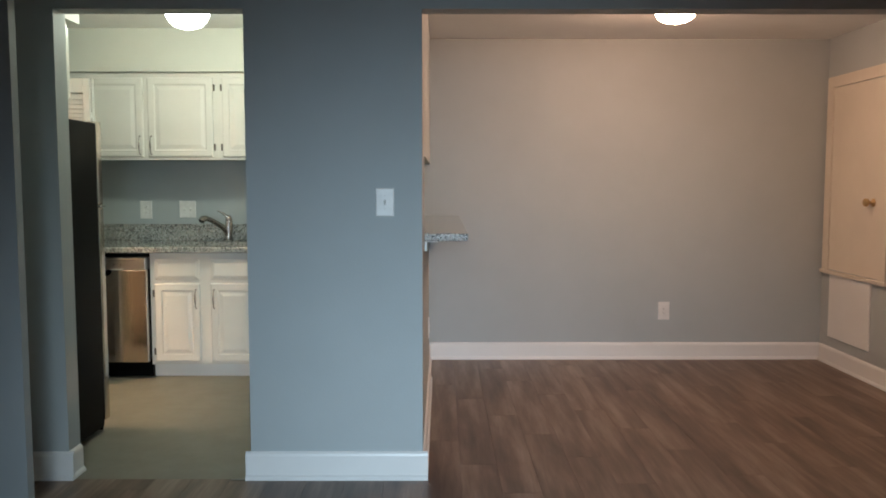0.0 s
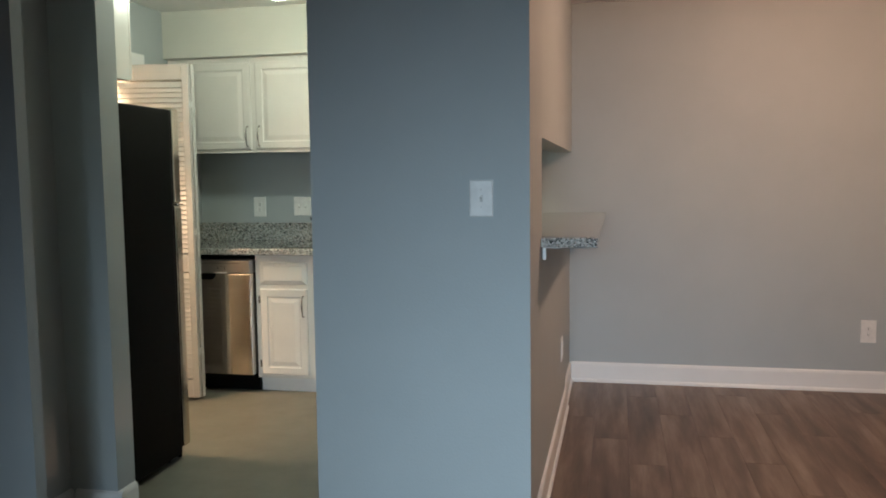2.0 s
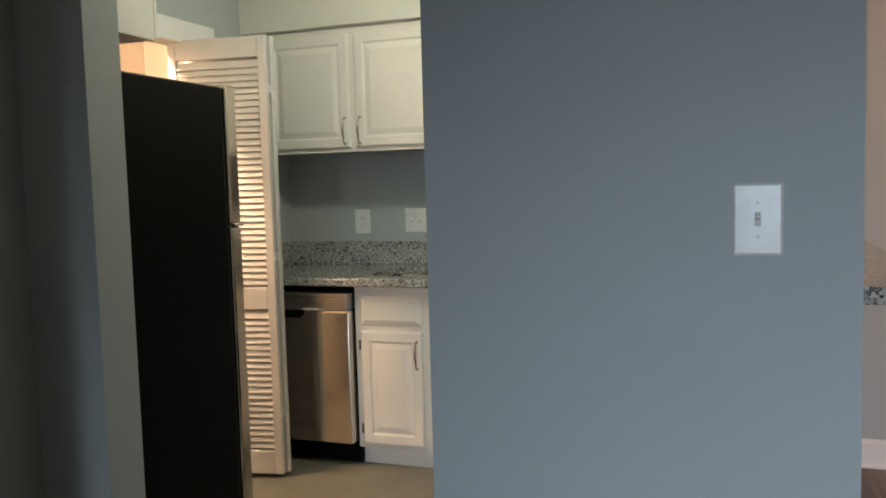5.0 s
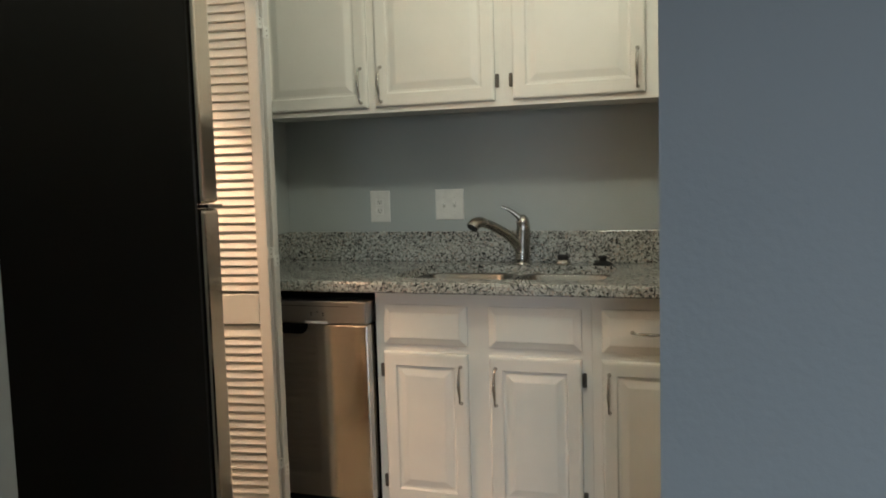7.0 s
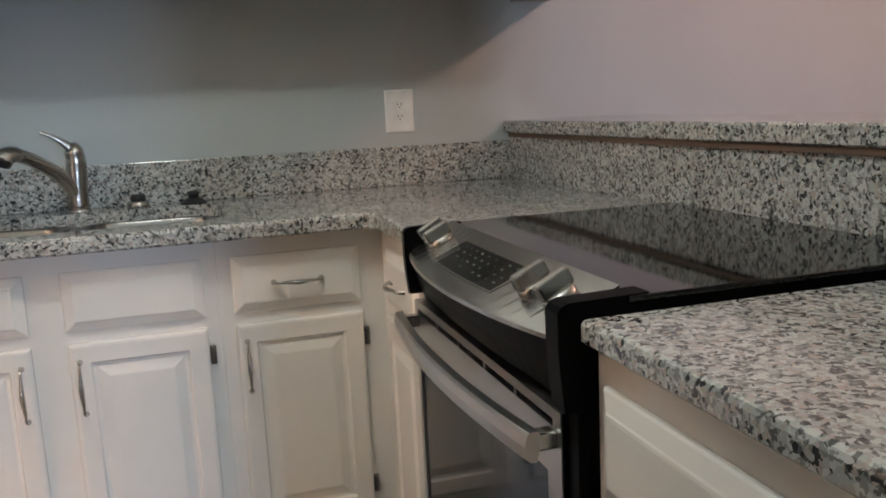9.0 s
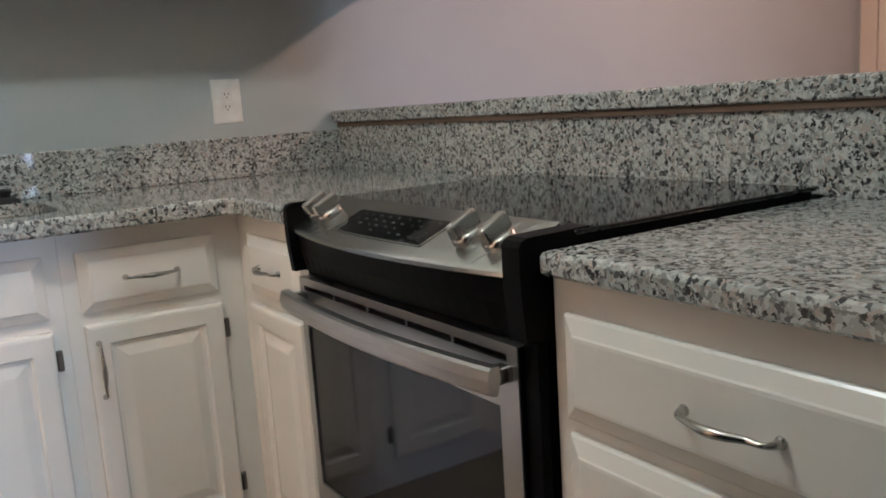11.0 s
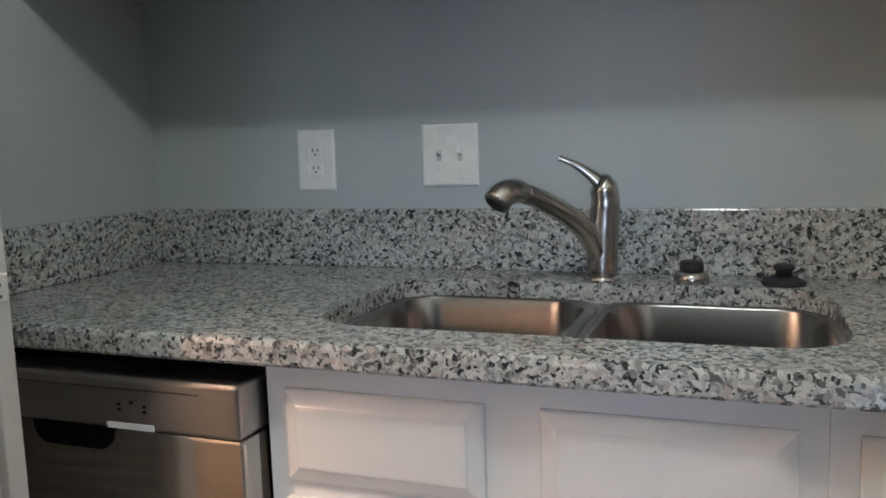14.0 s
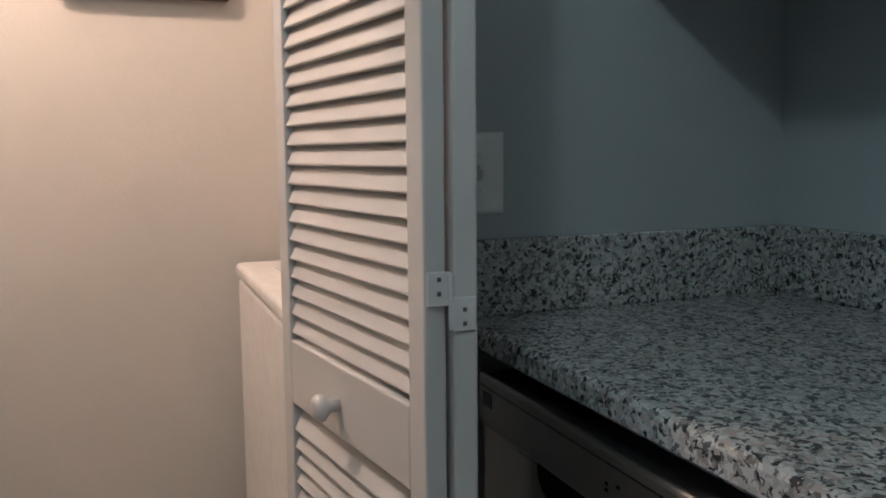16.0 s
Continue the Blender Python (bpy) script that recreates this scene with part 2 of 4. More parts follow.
structure("ground", boxes((-60, 60, -60, 60, -0.32, -0.30)), plain("ground_soil", (0.16, 0.15, 0.12), 0.9), "bare ground outside the building", "ground")
structure("floor_living", boxes((LEFT_ROOM - 0.1, RIGHT + 0.1, REAR - 0.1, FRONT, -0.12, -0.006), (HALF_R, RIGHT + 0.1, FRONT, 0.1, -0.12, -0.006)), plain("subfloor", (0.05, 0.04, 0.035), 0.8), "dark underlay beneath the brown wood-look planks", "floor")
structure("floor_kitchen", boxes((-1.1, HALF_R, FRONT, 0.1, -0.12, 0.0)), VINYL, "buff sheet vinyl kitchen floor", "floor")
structure("wall_back", boxes((0, RIGHT + 0.1, 0, 0.12, 0, CEILING)), WALL, "grey painted back wall of kitchen and dining room", "wall")
structure("wall_right", boxes((RIGHT, RIGHT + 0.12, REAR, 0.0, 0, CEILING)), WALL, "grey painted side wall", "wall")
CLOSET_N, CLOSET_S = -0.78, -1.96
structure("wall_kitchen_side", boxes((-0.1, 0, CLOSET_N, 0.12, 0, CEILING), (-0.1, 0, BACK, CLOSET_S, 0, CEILING), (-0.1, 0, CLOSET_S, CLOSET_N, 2.04, CEILING)), WALL, "grey painted kitchen wall with the closet opening", "wall")
structure("wall_front", boxes((STUB, JAMB, FRONT, BACK, 0, BEAM), (PILLAR_L, PILLAR_R, FRONT, BACK, 0, BEAM), (-0.1, STUB, FRONT, BACK, 0, CEILING),
                              (STUB, RIGHT, FRONT, BACK, BEAM, CEILING)), WALL, "grey painted wall with a doorway and a wide opening under a beam", "wall")
structure("wall_half", boxes((HALF_L, HALF_R, BACK, OPEN_Y, 0, CEILING), (HALF_L, HALF_R, OPEN_Y, -0.66, 0, SILL), (HALF_L, HALF_R - 0.012, -0.66, 0, 0, SILL),
                             (HALF_L, HALF_R, OPEN_Y, 0, HEAD, CEILING)), WALL, "grey painted half wall with a pass-through above the counter", "wall")
NOOK_X, NOOK_Y = 1.09, -3.19          # end of the living room's side wall
structure("wall_stub", boxes((STUB - 0.12, STUB, NOOK_Y + 0.05, FRONT, 0, CEILING), (LEFT_ROOM, NOOK_X, NOOK_Y, NOOK_Y + 0.05, 0, CEILING)), WALL, "grey painted return wall of the living room", "wall")
structure("wall_left", boxes((LEFT_ROOM - 0.12, LEFT_ROOM, REAR, NOOK_Y + 0.05, 0, CEILING)), WALL, "grey painted living room wall", "wall")
WIN0, WIN1, WIN_Z0, WIN_Z1 = 2.45, 3.45, 0.72, 1.95   # the window in the rear wall
structure("wall_rear", boxes((LEFT_ROOM, WIN0, REAR - 0.12, REAR, 0, CEILING), (WIN1, RIGHT, REAR - 0.12, REAR, 0, CEILING), (WIN0, WIN1, REAR - 0.12, REAR, 0, WIN_Z0), (WIN0, WIN1, REAR - 0.12, REAR, WIN_Z1, CEILING)), WALL, "grey painted rear wall with a window opening", "wall")
structure("wall_closet", boxes((-1.07, -0.97, -2.1, 0.12, 0, CEILING), (-0.97, -0.1, -2.1, -2.0, 0, CEILING), (-0.97, -0.1, 0.0, 0.12, 0, CEILING),
                               (-0.104, -0.1, CLOSET_N, 0.0, 0, CEILING), (-0.104, -0.1, -2.0, CLOSET_S, 0, CEILING), (-0.104, -0.1, CLOSET_S, CLOSET_N, 2.04, CEILING)), CLOSET_WALL, "cream painted walls of the laundry closet", "wall")
structure("ceiling", boxes((LEFT_ROOM - 0.12, RIGHT + 0.12, REAR - 0.12, FRONT, CEILING, CEILING + 0.1), (-1.07, RIGHT + 0.12, FRONT, 0.12, CEILING, CEILING + 0.1)), CEIL, "white painted ceiling", "ceiling")
structure("soffit", boxes((0.0, 2.15, -0.445, 0, 2.15, CEILING), (2.15, HALF_L, BACK, 0, 2.15, CEILING), (0.0, 0.90, BACK, -2.13, 2.16, CEILING)), paint("cream_soffit_paint", (0.70, 0.70, 0.64), 0.6, 0.3, 120, 0.03), "pale painted soffit above the wall cabinets", "soffit")

# ---- trim ----


def skirting(name, a, b, out, label="white painted baseboard with a rounded shoe moulding"):
    """A baseboard from a to b on the floor; out is the way that it faces."""
    a, b, out = Vector((*a, 0)), Vector((*b, 0)), Vector((*out, 0))
    prof = [(0.0, 0.0), (0.024, 0.0), (0.024, 0.010), (0.019, 0.018), (0.013, 0.022), (0.013, 0.112), (0.009, 0.124), (0.0, 0.132)]
    bm = bmesh.new()
    rows = [[bm.verts.new(p + out * d + Vector((0, 0, z))) for d, z in prof] for p in (a, b)]
    n = len(prof)
    for i in range(n):
        bm.faces.new((rows[0][i], rows[0][(i + 1) % n], rows[1][(i + 1) % n], rows[1][i]))
    bm.faces.new(rows[0]), bm.faces.new(rows[1][::-1])
    bmesh.ops.recalc_face_normals(bm, faces=bm.faces)
    return structure(name, bm, TRIM, label, "baseboard")


skirting("baseboard_dining", (HALF_R, 0), (RIGHT, 0), (0, -1))
skirting("baseboard_right", (RIGHT, REAR), (RIGHT, -0.0245), (-1, 0))
skirting("baseboard_pillar", (PILLAR_L - 0.024, FRONT), (PILLAR_R + 0.024, FRONT), (0, -1))
skirting("baseboard_pillar_return", (PILLAR_L, FRONT + 0.0005), (PILLAR_L, BACK), (-1, 0))
skirting("baseboard_half_wall", (HALF_R, FRONT + 0.0005), (HALF_R, -0.66), (1, 0))
skirting("baseboard_half_wall_end", (HALF_R - 0.012, -0.66), (HALF_R - 0.012, -0.0245), (1, 0))
skirting("baseboard_jamb", (STUB + 0.0245, FRONT), (JAMB + 0.024, FRONT), (0, -1))
skirting("baseboard_jamb_return", (JAMB, FRONT + 0.0005), (JAMB, BACK), (1, 0))
skirting("baseboard_stub", (STUB, NOOK_Y + 0.05), (STUB, FRONT), (1, 0))
skirting("baseboard_nook", (LEFT_ROOM, NOOK_Y), (NOOK_X, NOOK_Y), (0, -1))

# closet opening: casing on the kitchen side
structure("trim_closet_head", merge(rounded(0, 0.016, -2.05, -0.69, 2.04, 2.14, 0.003)), TRIM, "white painted head casing of the closet opening", "door casing")
structure("trim_closet_side", rounded(0, 0.016, -0.78, -0.69, 0, 2.038, 0.003), TRIM, "white painted side casing of the closet opening", "door casing")

# ---- cabinets ----


def back_run(y0):
    return lambda u, d, z: (u, y0 - d, z)


def side_run(x0):
    return lambda u, d, z: (x0 - d, u, z)


def far_run(y0):
    return lambda u, d, z: (u, y0 + d, z)


def mapped(bm, at):
    for v in bm.verts:
        v.co = at(*v.co)
    bmesh.ops.recalc_face_normals(bm, faces=bm.faces)
    return bm


def fielded(u0, u1, z0, z1, steps, at):
    """A door or drawer front from nested rectangles of (inset, depth)."""
    bm = bmesh.new()
    rings = []
    for inset, d in steps:
        rings.append([bm.verts.new((u, d, z)) for u, z in ((u0 + inset, z0 + inset), (u1 - inset, z0 + inset), (u1 - inset, z1 - inset), (u0 + inset, z1 - inset))])
    bm.faces.new(rings[0])
    for a, b in zip(rings, rings[1:]):
        for i in range(4):
            bm.faces.new((a[i], a[(i + 1) % 4], b[(i + 1) % 4], b[i]))
    bm.faces.new(rings[-1])
    return mapped(bm, at)


DOOR = [(0, 0.001), (0, 0.013), (0.004, 0.018), (0.010, 0.0195), (0.047, 0.0195), (0.052, 0.012), (0.060, 0.0115), (0.084, 0.0185), (0.088, 0.0190)]
DRAWER = [(0, 0.001), (0, 0.007), (0.003, 0.010), (0.022, 0.0172), (0.0245, 0.0190), (0.029, 0.0196)]


def handle(parent, u, z, upright, at, d0=0.0195, length=0.118):
    """A bowed bar pull with swollen middle and flared feet."""
    h = length / 2
    line = [(-h, -0.001), (-h + 0.001, 0.010), (-h + 0.008, 0.019), (-h * 0.55, 0.020), (-h * 0.2, 0.027), (h * 0.2, 0.029), (h * 0.55, 0.024), (h - 0.008, 0.019), (h - 0.001, 0.010), (h, -0.001)]
    pts = spline([(s, d0 + d, 0) if not upright else (0, d0 + d, s) for s, d in line], 5)
    radii = []
    for i in range(len(pts)):
        k = abs(2 * i / (len(pts) - 1) - 1)
        radii.append(0.0072 if k > 0.93 else 0.0034 + 0.0030 * max(0, 1 - k * 2.1) + 0.0026 * max(0, k - 0.6) / 0.4)
    bm = tube(pts, radii, 10)
    for v in bm.verts:
        v.co += Vector((u, 0, z))
    return part("handle", mapped(bm, at), NICKEL, parent, "brushed nickel bow handle", True)


def hinge(parent, u, z, at):
    bm = merge(rounded(u - 0.007, u + 0.007, 0.001, 0.010, z - 0.024, z + 0.024, 0.002, 1), tube([(u, 0.011, z - 0.020), (u, 0.011, z + 0.020)], 0.005, 10))
    part("hinge", mapped(bm, at), IRON, parent, "dark steel hinge")


def door(cabinet, u0, u1, z0, z1, at, grip="", hinges="", grip_z=None):
    """grip: the end of u, low or high, at which the handle sits; hinges likewise."""
    ob = part("door", fielded(u0, u1, z0, z1, DOOR, at), CAB, cabinet)
    if grip:
        handle(ob, u0 + 0.024 if grip == "low" else u1 - 0.024, grip_z, True, at, length=0.128)
    if hinges:
        for z in (z0 + 0.07, z1 - 0.07):
            hinge(ob, u0 - 0.008 if hinges == "low" else u1 + 0.008, z, at)
    return ob


def drawer(cabinet, u0, u1, z0, z1, at, grip=True):
    ob = part("drawer_front", fielded(u0, u1, z0, z1, DRAWER, at), CAB, cabinet)
    if grip:
        handle(ob, (u0 + u1) / 2, (z0 + z1) / 2, False, at)
    return ob


UNDER = 0.884
FACE_Y, SIDE_X = -0.606, 1.872
run = back_run(FACE_Y)
c = thing("base_cabinet", (1.075, -0.3, 0), "white painted sink base cabinet with raised-panel doors under granite", "cabinet", "base cabinets")
part("face_frame", boxes((0.678, 1.454, FACE_Y, FACE_Y + 0.02, 0.095, UNDER)), CAB, c)
for x0, x1 in ((0.678, 0.698), (1.434, 1.454)):
    part("side_panel", boxes((x0, x1, FACE_Y + 0.0205, -0.012, 0.095, 0.690)), CAB, c)
part("bottom_panel", boxes((0.6985, 1.4335, FACE_Y + 0.0205, -0.012, 0.095, 0.115)), CAB, c)
part("toe_kick", rounded(0.678, 1.454, -0.556, -0.54, 0.0, 0.095, 0.002), TRIM, c)
drawer(c, 0.712, 1.024, 0.695, 0.838, run, False)
drawer(c, 1.102, 1.421, 0.695, 0.838, run, False)
door(c, 0.710, 1.024, 0.118, 0.668, run, "high", "low", 0.560)
door(c, 1.102, 1.421, 0.118, 0.668, run, "low", "high", 0.560)

c = thing("base_cabinet", (1.66, -0.3, 0), "white painted base cabinet with one drawer and one door", "cabinet", "base cabinets")
part("face_frame", boxes((1.4545, SIDE_X, FACE_Y, FACE_Y + 0.02, 0.095, UNDER)), CAB, c)
part("side_panel", boxes((1.4545, 1.4745, FACE_Y + 0.0205, -0.012, 0.095, 0.690)), CAB, c)
part("body", boxes((1.530, SIDE_X, FACE_Y + 0.0205, -0.012, 0.095, UNDER)), CAB, c)
part("toe_kick", rounded(1.4545, 1.90, -0.556, -0.54, 0.0, 0.095, 0.002), TRIM, c)
drawer(c, 1.488, 1.806, 0.695, 0.838, run)
door(c, 1.488, 1.808, 0.118, 0.668, run, "low", "high", 0.560)

run = side_run(SIDE_X)
c = thing("base_cabinet", (2.15, -0.8, 0), "narrow white painted corner cabinet beside the range", "cabinet", "base cabinets")
part("body", boxes((SIDE_X, 2.46, -1.030, -0.6065, 0.095, UNDER)), CAB, c)
part("toe_kick", rounded(1.925, 1.94, -1.030, -0.612, 0.0, 0.095, 0.002), TRIM, c)
drawer(c, -0.992, -0.690, 0.695, 0.838, run)
door(c, -0.992, -0.690, 0.118, 0.668, run)

c = thing("base_cabinet", (2.15, -2.1, 0), "white painted drawer cabinet beside the range and doorway wall", "cabinet", "base cabinets")
part("body", boxes((SIDE_X, 2.46, -2.470, -1.797, 0.095, UNDER)), CAB, c)
part("toe_kick", rounded(1.925, 1.94, -2.470, -1.797, 0.0, 0.095, 0.002), TRIM, c)
drawer(c, -2.345, -1.824, 0.697, 0.838, run)
drawer(c, -2.345, -1.828, 0.405, 0.678, run)
drawer(c, -2.345, -1.828, 0.115, 0.386, run)

# wall cabinets
UP0, UP1 = 1.532, 2.147
UP_Y = -0.395
run = back_run(UP_Y)
for x0, x1, doors in ((0.003, 1.119, ((0.130, 0.588, "high"), (0.622, 1.086, "low"))), (1.1195, 2.146, ((1.153, 1.613, "high"), (1.682, 2.138, "low")))):
    c = thing("wall_cabinet", ((x0 + x1) / 2, -0.2, UP0), "white painted wall cabinet with two raised-panel doors", "cabinet", "wall cabinets")
    part("body", boxes((x0, x1, UP_Y + 0.0205, -0.002, UP0 + 0.012, UP1)), CAB, c)
    part("face_frame", boxes((x0, x1, UP_Y, UP_Y + 0.02, UP0, UP1)), CAB, c)
    for u0, u1, g in doors:
        door(c, u0, u1, 1.552, 2.112, run, g, "low" if g == "high" else "high", 1.635)
run = side_run(2.15)
for y0, y1, z0 in ((-1.030, -0.42, UP0), (-1.790, -1.0305, UP0), (-2.474, -1.7905, UP0)):
    c = thing("wall_cabinet", (2.3, (y0 + y1) / 2, z0), "white painted wall cabinet above the pass-through", "cabinet", "wall cabinets")
    part("body", boxes((2.15, HALF_L - 0.002, y0, y1, z0, UP1)), CAB, c)
    door(c, y0 + 0.03, y1 - 0.06, z0 + 0.02, 2.112, run)
c = thing("wall_cabinet", (0.45, -2.3, 1.787), "white painted wall cabinet above the refrigerator", "cabinet", "wall cabinets")
part("body", rounded(0.003, 0.866, BACK + 0.002, -2.197, 1.787, 2.157, 0.002), CAB, c)
run = far_run(-2.197)
door(c, 0.03, 0.43, 1.80, 2.13, run)
door(c, 0.44, 0.866, 1.795, 2.13, run)

# ---- worktops ----


def offset(loop, r):
    """The loop, counter-clockwise, moved inwards by r."""
    out = []
    n = len(loop)
    for i in range(n):
        p, q, s = Vector(loop[i - 1]), Vector(loop[i]), Vector(loop[(i + 1) % n])
        a, b = (q - p).normalized(), (s - q).normalized()
        na, nb = Vector((-a.y, a.x)), Vector((-b.y, b.x))
        m = (na + nb).normalized()
        out.append(q + m * (r / max(0.3, m.dot(na))))
    return out


def arc(cx, cy, r, a0, a1, n=8):
    return [(cx + r * math.cos(radians(a0 + (a1 - a0) * i / n)), cy + r * math.sin(radians(a0 + (a1 - a0) * i / n))) for i in range(n + 1)]


def rounded_loop(x0, x1, y0, y1, r, n=8):
    return arc(x1 - r, y1 - r, r, 0, 90, n) + arc(x0 + r, y1 - r, r, 90, 180, n) + arc(x0 + r, y0 + r, r, 180, 270, n) + arc(x1 - r, y0 + r, r, 270, 360, n)


def slab(loop, z0, z1, r, hole=None):
    """A stone slab with eased upper and lower edges and, where given, a cut-out."""
    bm = bmesh.new()
    levels = [(r * 0.6, z0), (0, z0 + r * 0.6), (0, z1 - r), (r * 0.3, z1 - r * 0.3), (r, z1)]
    rings = [[bm.verts.new((p[0], p[1], z)) for p in offset(loop, d)] for d, z in levels]
    for a, b in zip(rings, rings[1:]):
        for i in range(len(a)):
            bm.faces.new((a[i], a[(i + 1) % len(a)], b[(i + 1) % len(a)], b[i]))
    holes = []
    if hole:
        holes = [[bm.verts.new((p[0], p[1], z)) for p in hole] for z in (z0, z1)]
        for i in range(len(hole)):
            j = (i + 1) % len(hole)
            bm.faces.new((holes[0][i], holes[0][j], holes[1][j], holes[1][i]))
    for k, ring in ((0, rings[0]), (1, rings[-1])):
        edges = []
        for lp in [ring] + ([holes[k]] if hole else []):
            for i in range(len(lp)):
                edges.append(bm.edges.get((lp[i], lp[(i + 1) % len(lp)])))
        bmesh.ops.triangle_fill(bm, use_beauty=True, use_dissolve=False, edges=edges)
    bmesh.ops.recalc_face_normals(bm, faces=bm.faces)
    return bm


EDGE_Y, EDGE_X = -0.674, 1.838
main = [(0.0, EDGE_Y), (EDGE_X - 0.05, EDGE_Y)] + arc(EDGE_X - 0.05, EDGE_Y - 0.05, 0.05, 90, 0, 6)[1:] + [(EDGE_X, -1.032), (HALF_L - 0.001, -1.032), (HALF_L - 0.001, -0.001), (0.0, -0.001)]
SINK_HOLE = rounded_loop(0.715, 1.490, -0.562, -0.138, 0.095)
tagged(link("worktop", slab(main, 0.886, COUNTER, 0.009, SINK_HOLE), GRANITE), "polished speckled grey granite worktop with a sink cut-out", "worktop")
NEAR_X, NEAR_Y, NEAR_TOP = 1.847, -1.802, 0.919
near = [(NEAR_X, BACK + 0.001), (HALF_L - 0.001, BACK + 0.001), (HALF_L - 0.001, NEAR_Y), (NEAR_X, NEAR_Y)]
tagged(link("worktop", slab(near, 0.886, NEAR_TOP, 0.008), GRANITE), "short polished speckled grey granite worktop beside the range", "worktop")
tagged(link("backsplash", rounded(0.0, HALF_L - 0.022, -0.0215, -0.001, COUNTER, 1.054, 0.003), GRANITE), "speckled granite upstand along the back wall", "backsplash")
tagged(link("backsplash", rounded(0.0005, 0.0215, -0.655, -0.022, COUNTER, 1.053, 0.003), GRANITE), "speckled granite upstand on the side wall", "backsplash")
tagged(link("backsplash", rounded(HALF_L - 0.0215, HALF_L - 0.0005, BACK + 0.001, -0.001, NEAR_TOP, SILL - 0.001, 0.002), GRANITE), "tall speckled granite upstand below the bar ledge", "backsplash")
ledge = [(2.452, OPEN_Y + 0.002), (HALF_R + 0.002, OPEN_Y + 0.002), (HALF_R + 0.002, -2.216), (2.846, -2.216), (2.846, -0.001), (2.452, -0.001)]
bar = tagged(link("bar_ledge", slab(ledge, SILL, 1.118, 0.006), GRANITE), "polished granite bar ledge on the half wall", "bar counter")
# board edge whose brown is darkened to include the shadow gap below the ledge
part("support_strip", rounded(HALF_L - 0.030, HALF_L - 0.0225, OPEN_Y + 0.004, -0.024, SILL - 0.014, SILL, 0.001, 1), plain("shade_darkened_board", (0.13, 0.085, 0.058), 0.8), bar, "bare brown board edge under the stone, darkened for the shadow gap")
b = tagged(link("ledge_bracket", merge(boxes((HALF_R, HALF_R + 0.012, -2.11, -2.085, 1.02, SILL), (HALF_R + 0.012, HALF_R + 0.07, -2.11, -2.085, SILL - 0.012, SILL))), TRIM), "small white angle bracket below the bar ledge", "bracket")

# ---- sink and tap ----
s = thing("sink", (1.11, -0.33, 0.72), "double-bowl stainless steel undermount sink in the granite worktop", "sink")


def bowl(x0, x1, y0, y1):
    bm = bmesh.new()
    rings = []
    for inset, z, r in ((-0.018, 0.8930, 0.09), (0.0, 0.8930, 0.085), (0.004, 0.888, 0.08), (0.008, 0.77, 0.075), (0.014, 0.735, 0.07), (0.034, 0.717, 0.06), (0.06, 0.712, 0.05), (0.13, 0.708, 0.03)):
        rings.append([bm.verts.new((p[0], p[1], z)) for p in rounded_loop(x0 + inset, x1 - inset, y0 + inset, y1 - inset, r, 6)])
    for a, b2 in zip(rings, rings[1:]):
        for i in range(len(a)):
            bm.faces.new((a[i], a[(i + 1) % len(a)], b2[(i + 1) % len(a)], b2[i]))
    bm.faces.new(rings[-1])
    bmesh.ops.recalc_face_normals(bm, faces=bm.faces)
    return bm


for x0, x1 in ((0.721, 1.090), (1.126, 1.485)):
    bw = part("bowl", bowl(x0, x1, -0.557, -0.142), SINK, s, "", True)
    ring = lathe([(0.030, 0.709), (0.056, 0.709), (0.056, 0.713), (0.050, 0.7145), (0.034, 0.711), (0.030, 0.7105)], 28)
    for v in ring.verts:
        v.co += Vector(((x0 + x1) / 2, -0.35, 0))
    part("drain", ring, NICKEL, bw)

part("divider", rounded(1.086, 1.130, -0.572, -0.127, 0.868, 0.8880, 0.004, 2), SINK, s)
f = thing("kitchen_tap", (1.10, -0.11, COUNTER), "brushed nickel pull-out kitchen tap with a lever on top", "tap")


def at_place(bm, x, y, z):
    for v in bm.verts:
        v.co += Vector((x, y, z))
    return bm


part("base_ring", at_place(lathe([(0.034, 0), (0.034, 0.004), (0.032, 0.009), (0.029, 0.011)], 24), 1.10, -0.105, COUNTER), NICKEL, f, "", True)
part("body", tube(spline([(1.100, -0.105, COUNTER + 0.008), (1.102, -0.105, COUNTER + 0.06), (1.106, -0.106, COUNTER + 0.12), (1.108, -0.108, COUNTER + 0.155), (1.103, -0.112, COUNTER + 0.183), (1.096, -0.116, COUNTER + 0.192)], 4), [0.0290] * 4 + [0.0285] * 4 + [0.0275] * 4 + [0.0260] * 4 + [0.022, 0.020, 0.016, 0.012] + [0.004], 20), NICKEL, f, "", True)
sp = spline([(1.100, -0.110, COUNTER + 0.045), (1.082, -0.132, COUNTER + 0.088), (1.052, -0.172, COUNTER + 0.128), (1.012, -0.222, COUNTER + 0.162), (0.990, -0.258, COUNTER + 0.176)], 5)
part("spout", tube(sp, [0.0215 - 0.004 * i / len(sp) for i in range(len(sp))], 18), NICKEL, f, "", True)
hd = spline([(0.994, -0.254, COUNTER + 0.1755), (0.980, -0.275, COUNTER + 0.180), (0.966, -0.293, COUNTER + 0.176), (0.956, -0.306, COUNTER + 0.162)], 5)
head = part("spray_head", tube(hd, [0.0155, 0.018, 0.0195, 0.0205, 0.021, 0.0215, 0.022, 0.0225, 0.0225, 0.023, 0.0235, 0.0235, 0.024, 0.024, 0.0245, 0.0245][:len(hd)], 18), NICKEL, f, "", True)
